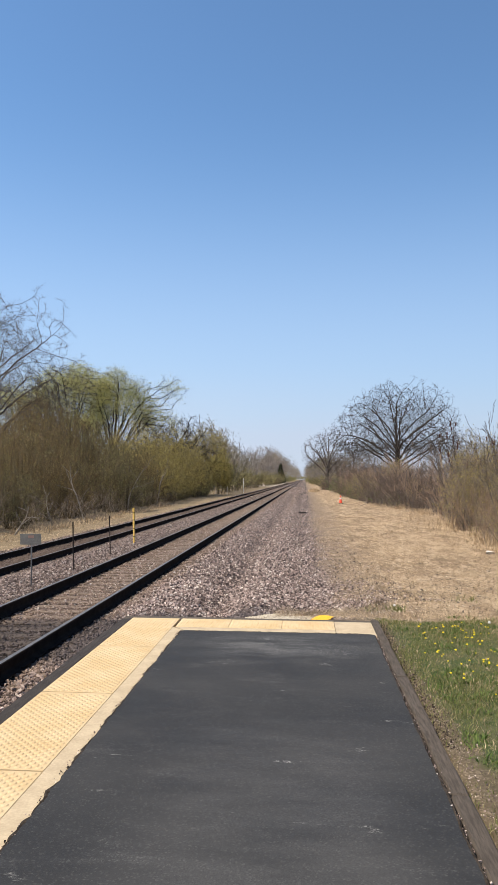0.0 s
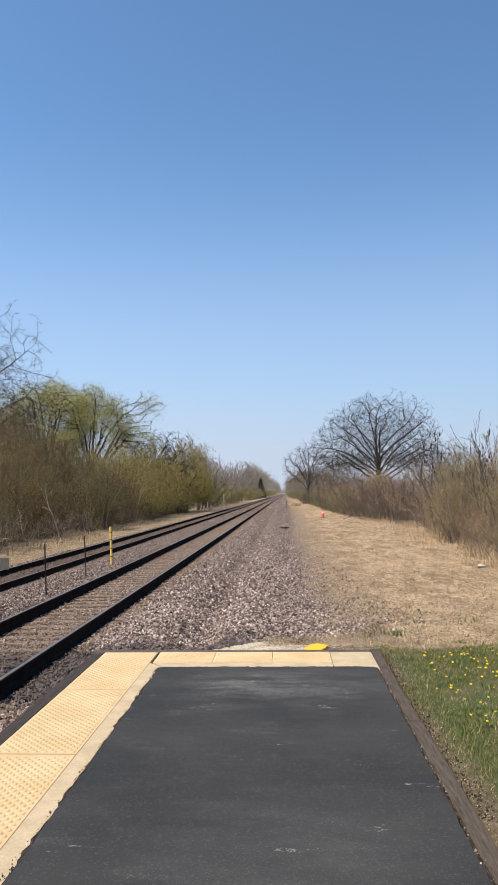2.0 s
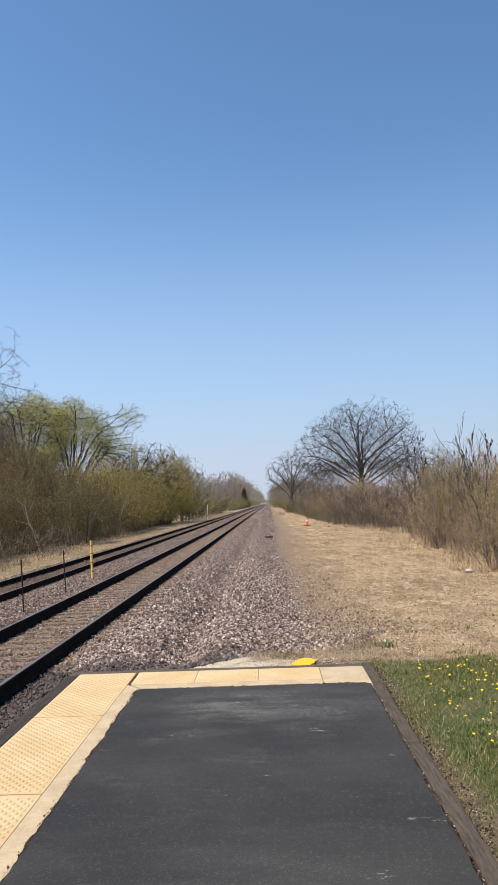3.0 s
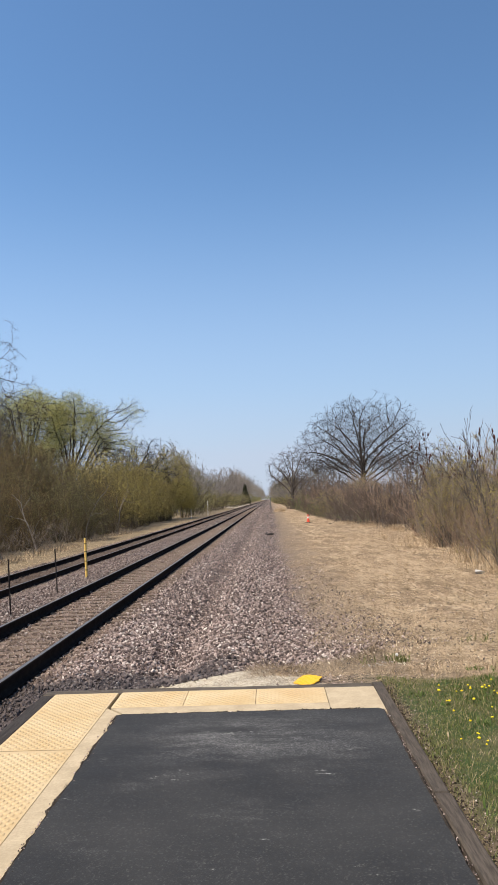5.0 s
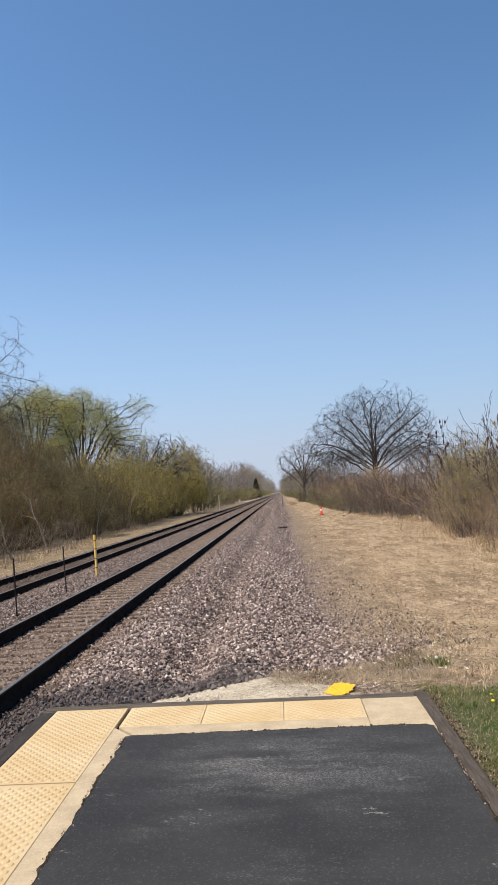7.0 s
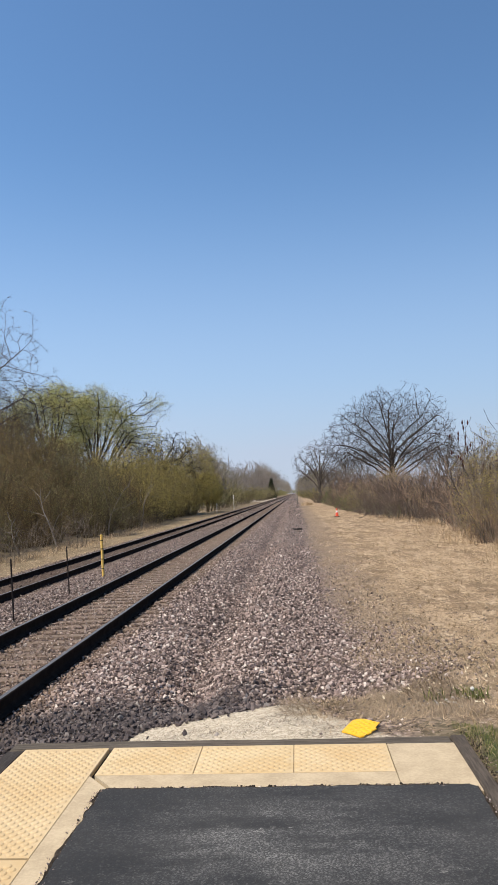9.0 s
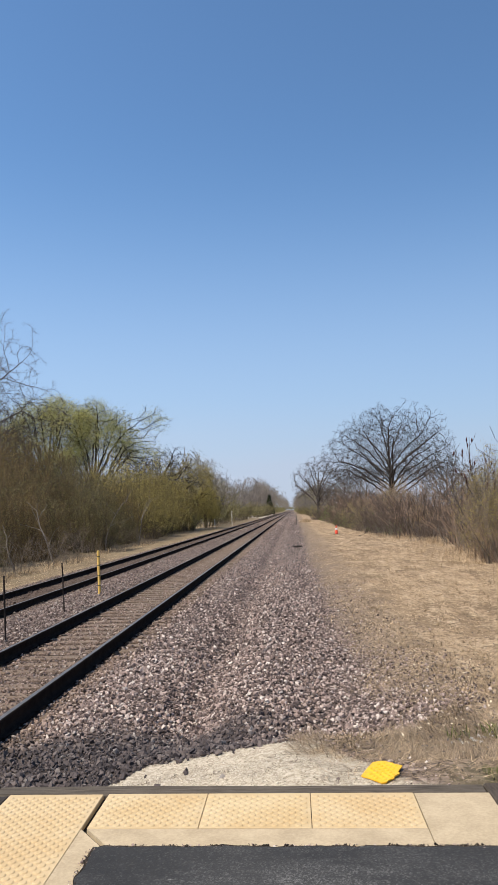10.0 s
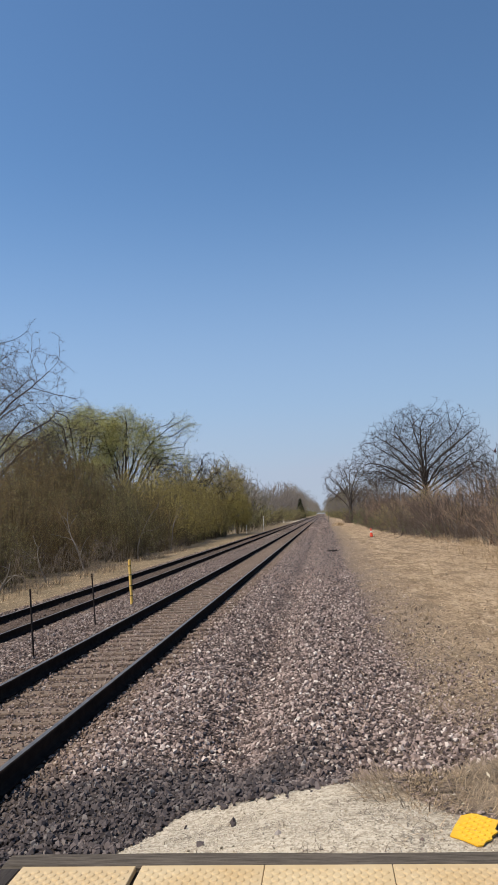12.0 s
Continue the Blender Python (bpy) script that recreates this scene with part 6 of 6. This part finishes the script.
cone = empty("traffic_cone", (5.2, 57.0, float(land(5.2, 57))))
tagged(cone, "orange traffic cone with a white collar on dry grass", "traffic cone")
part("base", from_bm("base", box(-0.2, 0.2, -0.2, 0.2, 0, 0.04, 0.012), M["base"]), cone, "black rubber base")
cone_body = part("body", from_bm("body", lathe([(0.145, 0.041), (0.135, 0.06), (0.036, 0.70), (0.030, 0.715), (0.0, 0.716)], 18), M["cone"], True), cone, "orange plastic body")
part("collar", from_bm("collar", lathe([(0.092, 0.36), (0.094, 0.361), (0.071, 0.509), (0.069, 0.51)], 18), M["white"], True), cone_body, "white reflective collar")
cone.rotation_euler = (0, 0, 0.4)
cone.scale = (0.98, 0.98, 0.98)

# a broken tactile tile lying loose
tile = empty("loose_tactile_tile", (2.30, 0.54, float(land(2.30, 0.54)) + 0.004))
tagged(tile, "bright yellow broken tactile tile lying on pale screenings", "tactile tile")
bm = bmesh.new()
outline = [(-0.148, -0.07), (-0.085, -0.13), (-0.02, -0.215), (0.012, -0.21), (0.035, -0.165), (0.075, -0.14), (0.08, -0.10), (0.125, -0.05), (0.118, -0.01), (0.155, 0.08), (0.165, 0.105), (0.11, 0.15), (0.055, 0.215), (0.02, 0.225), (-0.04, 0.20), (-0.10, 0.06)]
rise = lambda x, y: 0.03 * (x + 0.15) + 0.015 * (y + 0.2)
topv = [bm.verts.new((x, y, 0.008 + rise(x, y))) for x, y in outline]
lowv = [bm.verts.new((x, y, rise(x, y))) for x, y in outline]
bm.faces.new(topv), bm.faces.new(lowv[::-1])
for i in range(len(outline)):
    j = (i + 1) % len(outline)
    bm.faces.new((topv[i], lowv[i], lowv[j], topv[j]))
slab = part("slab", from_bm("slab", bm, M["yellow"]), tile)
dome = from_bm("dome", lathe([(0.0165, -0.001), (0.0150, 0.003), (0.0095, 0.006)], 8), M["yellow"])


def inside(x, y):
    hits = 0
    for (x0, y0), (x1, y1) in zip(outline, outline[1:] + outline[:1]):
        if (y0 > y) != (y1 > y) and x < x0 + (y - y0) * (x1 - x0) / (y1 - y0):
            hits += 1
    return hits % 2 == 1


tile.scale = (0.93, 0.90, 1)
turn = Matrix.Rotation(radians(-22), 2)
for i in range(-5, 6):
    for j in range(-8, 9):
        x, y = turn @ Vector((0.0635 * i + (0.0318 if j % 2 else 0), 0.0342 * j))
        if all(inside(x + a, y + c) for a, c in ((0.02, 0), (-0.02, 0), (0, 0.02), (0, -0.02))):
            part("dome", dome, slab, "", pose(x, y, 0.0085 + rise(x, y)))

# a stone's shape standing for crumpled white plastic by the thicket
rock = new("white_rock", mesh_of("white_rock", ROCKS[2][0] * 0.13, ROCKS[2][1], M["rock"]))
rock.location = (7.34, 12.8, float(land(7.34, 12.8)) + 0.05)
tagged(rock, "pale crumpled plastic lying in the dry grass by the thicket", "rock")

plank = new("dark_plank", from_bm("dark_plank", box(-0.42, 0.42, -0.10, 0.10, 0, 0.09, 0.015, 0.01, random.Random(2), 5), M["dark_timber"]))
plank.location, plank.rotation_euler = (1.75, 38.6, float(land(1.75, 38.6)) - 0.02), (0, 0, 0.15)
tagged(plank, "dark weathered plank end lying across the ballast", "plank")

log = new("fallen_branch", wood_mesh("fallen_branch", tree_wood(5, 1.6, 0.05, [(6, 0.12, 0, 3, 0.4, 40, 0.4), (3, 0.2, 0, 0, 0, 0, 0)], 0.012)[0], M["bark"]))
log.location, log.rotation_euler, log.scale = (6.6, 51.2, float(land(6.6, 51.2)) + 0.06), (0, radians(82), 0.4), (0.55, 0.55, 0.55)
tagged(log, "dark fallen branch on the dry grass", "branch")

# slim posts far along the line
for x, y, h, mat, label in ((2.15, 104, 2.4, "plate", "slim grey pole far off beside the ballast"), (-8.9, 126, 2.5, "white", "slim white trackside post before the far hedge"), (-10.0, 108, 1.3, "white", "short white trackside post before the far hedge")):
    ob = empty("trackside_post", (x, y, float(land(x, y))))
    tagged(ob, label, "post")
    pole = part("pole", from_bm("pole", lathe([(0.035, -0.2), (0.035, h - 0.02), (0.02, h)], 8), M[mat], True), ob)
    part("cap", from_bm("cap", lathe([(0.05, h - 0.12), (0.05, h + 0.02), (0.02, h + 0.03)], 8), M[mat], True), pole)

# chips of stone and soil along the broken edges of the asphalt
gx_, gy_ = [], []
for n_, fx, fy in ((900, lambda u: 0.705 + g.normal(0, 0.014, len(u)), lambda u: -0.75 - 7.5 * u ** 1.4), (420, lambda u: 0.74 + 2.1 * u, lambda u: -0.725 + g.normal(0, 0.010, len(u))), (700, lambda u: 2.856 + g.normal(0, 0.007, len(u)), lambda u: -0.75 - 7 * u), (1100, lambda u: 3.0 + np.abs(g.normal(0, 0.09, len(u))), lambda u: -0.1 - 5.5 * u)):
    u = g.uniform(0, 1, n_)
    gx_.append(fx(u)), gy_.append(fy(u))
x, y = np.concatenate(gx_), np.concatenate(gy_)
s = np.clip(np.exp(g.normal(math.log(0.0034), 0.42, len(x))), 0.0015, 0.009)
z = np.where(x > 3.0, land(x, y), 0.001) + 0.3 * s
tagged(scatter_rocks("grit", x, y, z, s, M["stone"], 31), "loose grit and chips along the asphalt's broken edge", "grit", kind="stuff")

# crumbs of soil in the bare lane beside the timber
u = g.uniform(0, 1, 1700)
x, y = 2.985 + np.abs(g.normal(0, 0.07, len(u))), 0.4 - 4.5 * u
s = np.clip(np.exp(g.normal(math.log(0.0045), 0.45, len(x))), 0.002, 0.012)
tagged(scatter_rocks("soil_crumbs", x, y, land(x, y) + 0.25 * s, s, M["soil"], 34), "dark crumbled soil in the bare lane beside the timber", "dirt", kind="stuff")

# dark clods in the crumbling joint between concrete and asphalt
cx = np.concatenate([g.uniform(1.5, 2.84, 26), g.uniform(0.8, 1.6, 10)])
x = np.repeat(cx, 9) + g.normal(0, 0.014, 9 * len(cx))
y = -0.722 + g.normal(0, 0.008, len(x))
ly = -0.8 - 7.0 * g.uniform(0, 1, 20) ** 1.3
x, y = np.concatenate([x, 0.704 + g.normal(0, 0.012, 9 * 20)]), np.concatenate([y, np.repeat(ly, 9) + g.normal(0, 0.03, 9 * 20)])
s = np.clip(np.exp(g.normal(math.log(0.0040), 0.40, len(x))), 0.0015, 0.009)
tagged(scatter_rocks("clods", x, y, 0.003 + 0.3 * s, s, M["soil"], 32), "dark clods of dirt along the crumbling concrete edge", "dirt", kind="stuff")
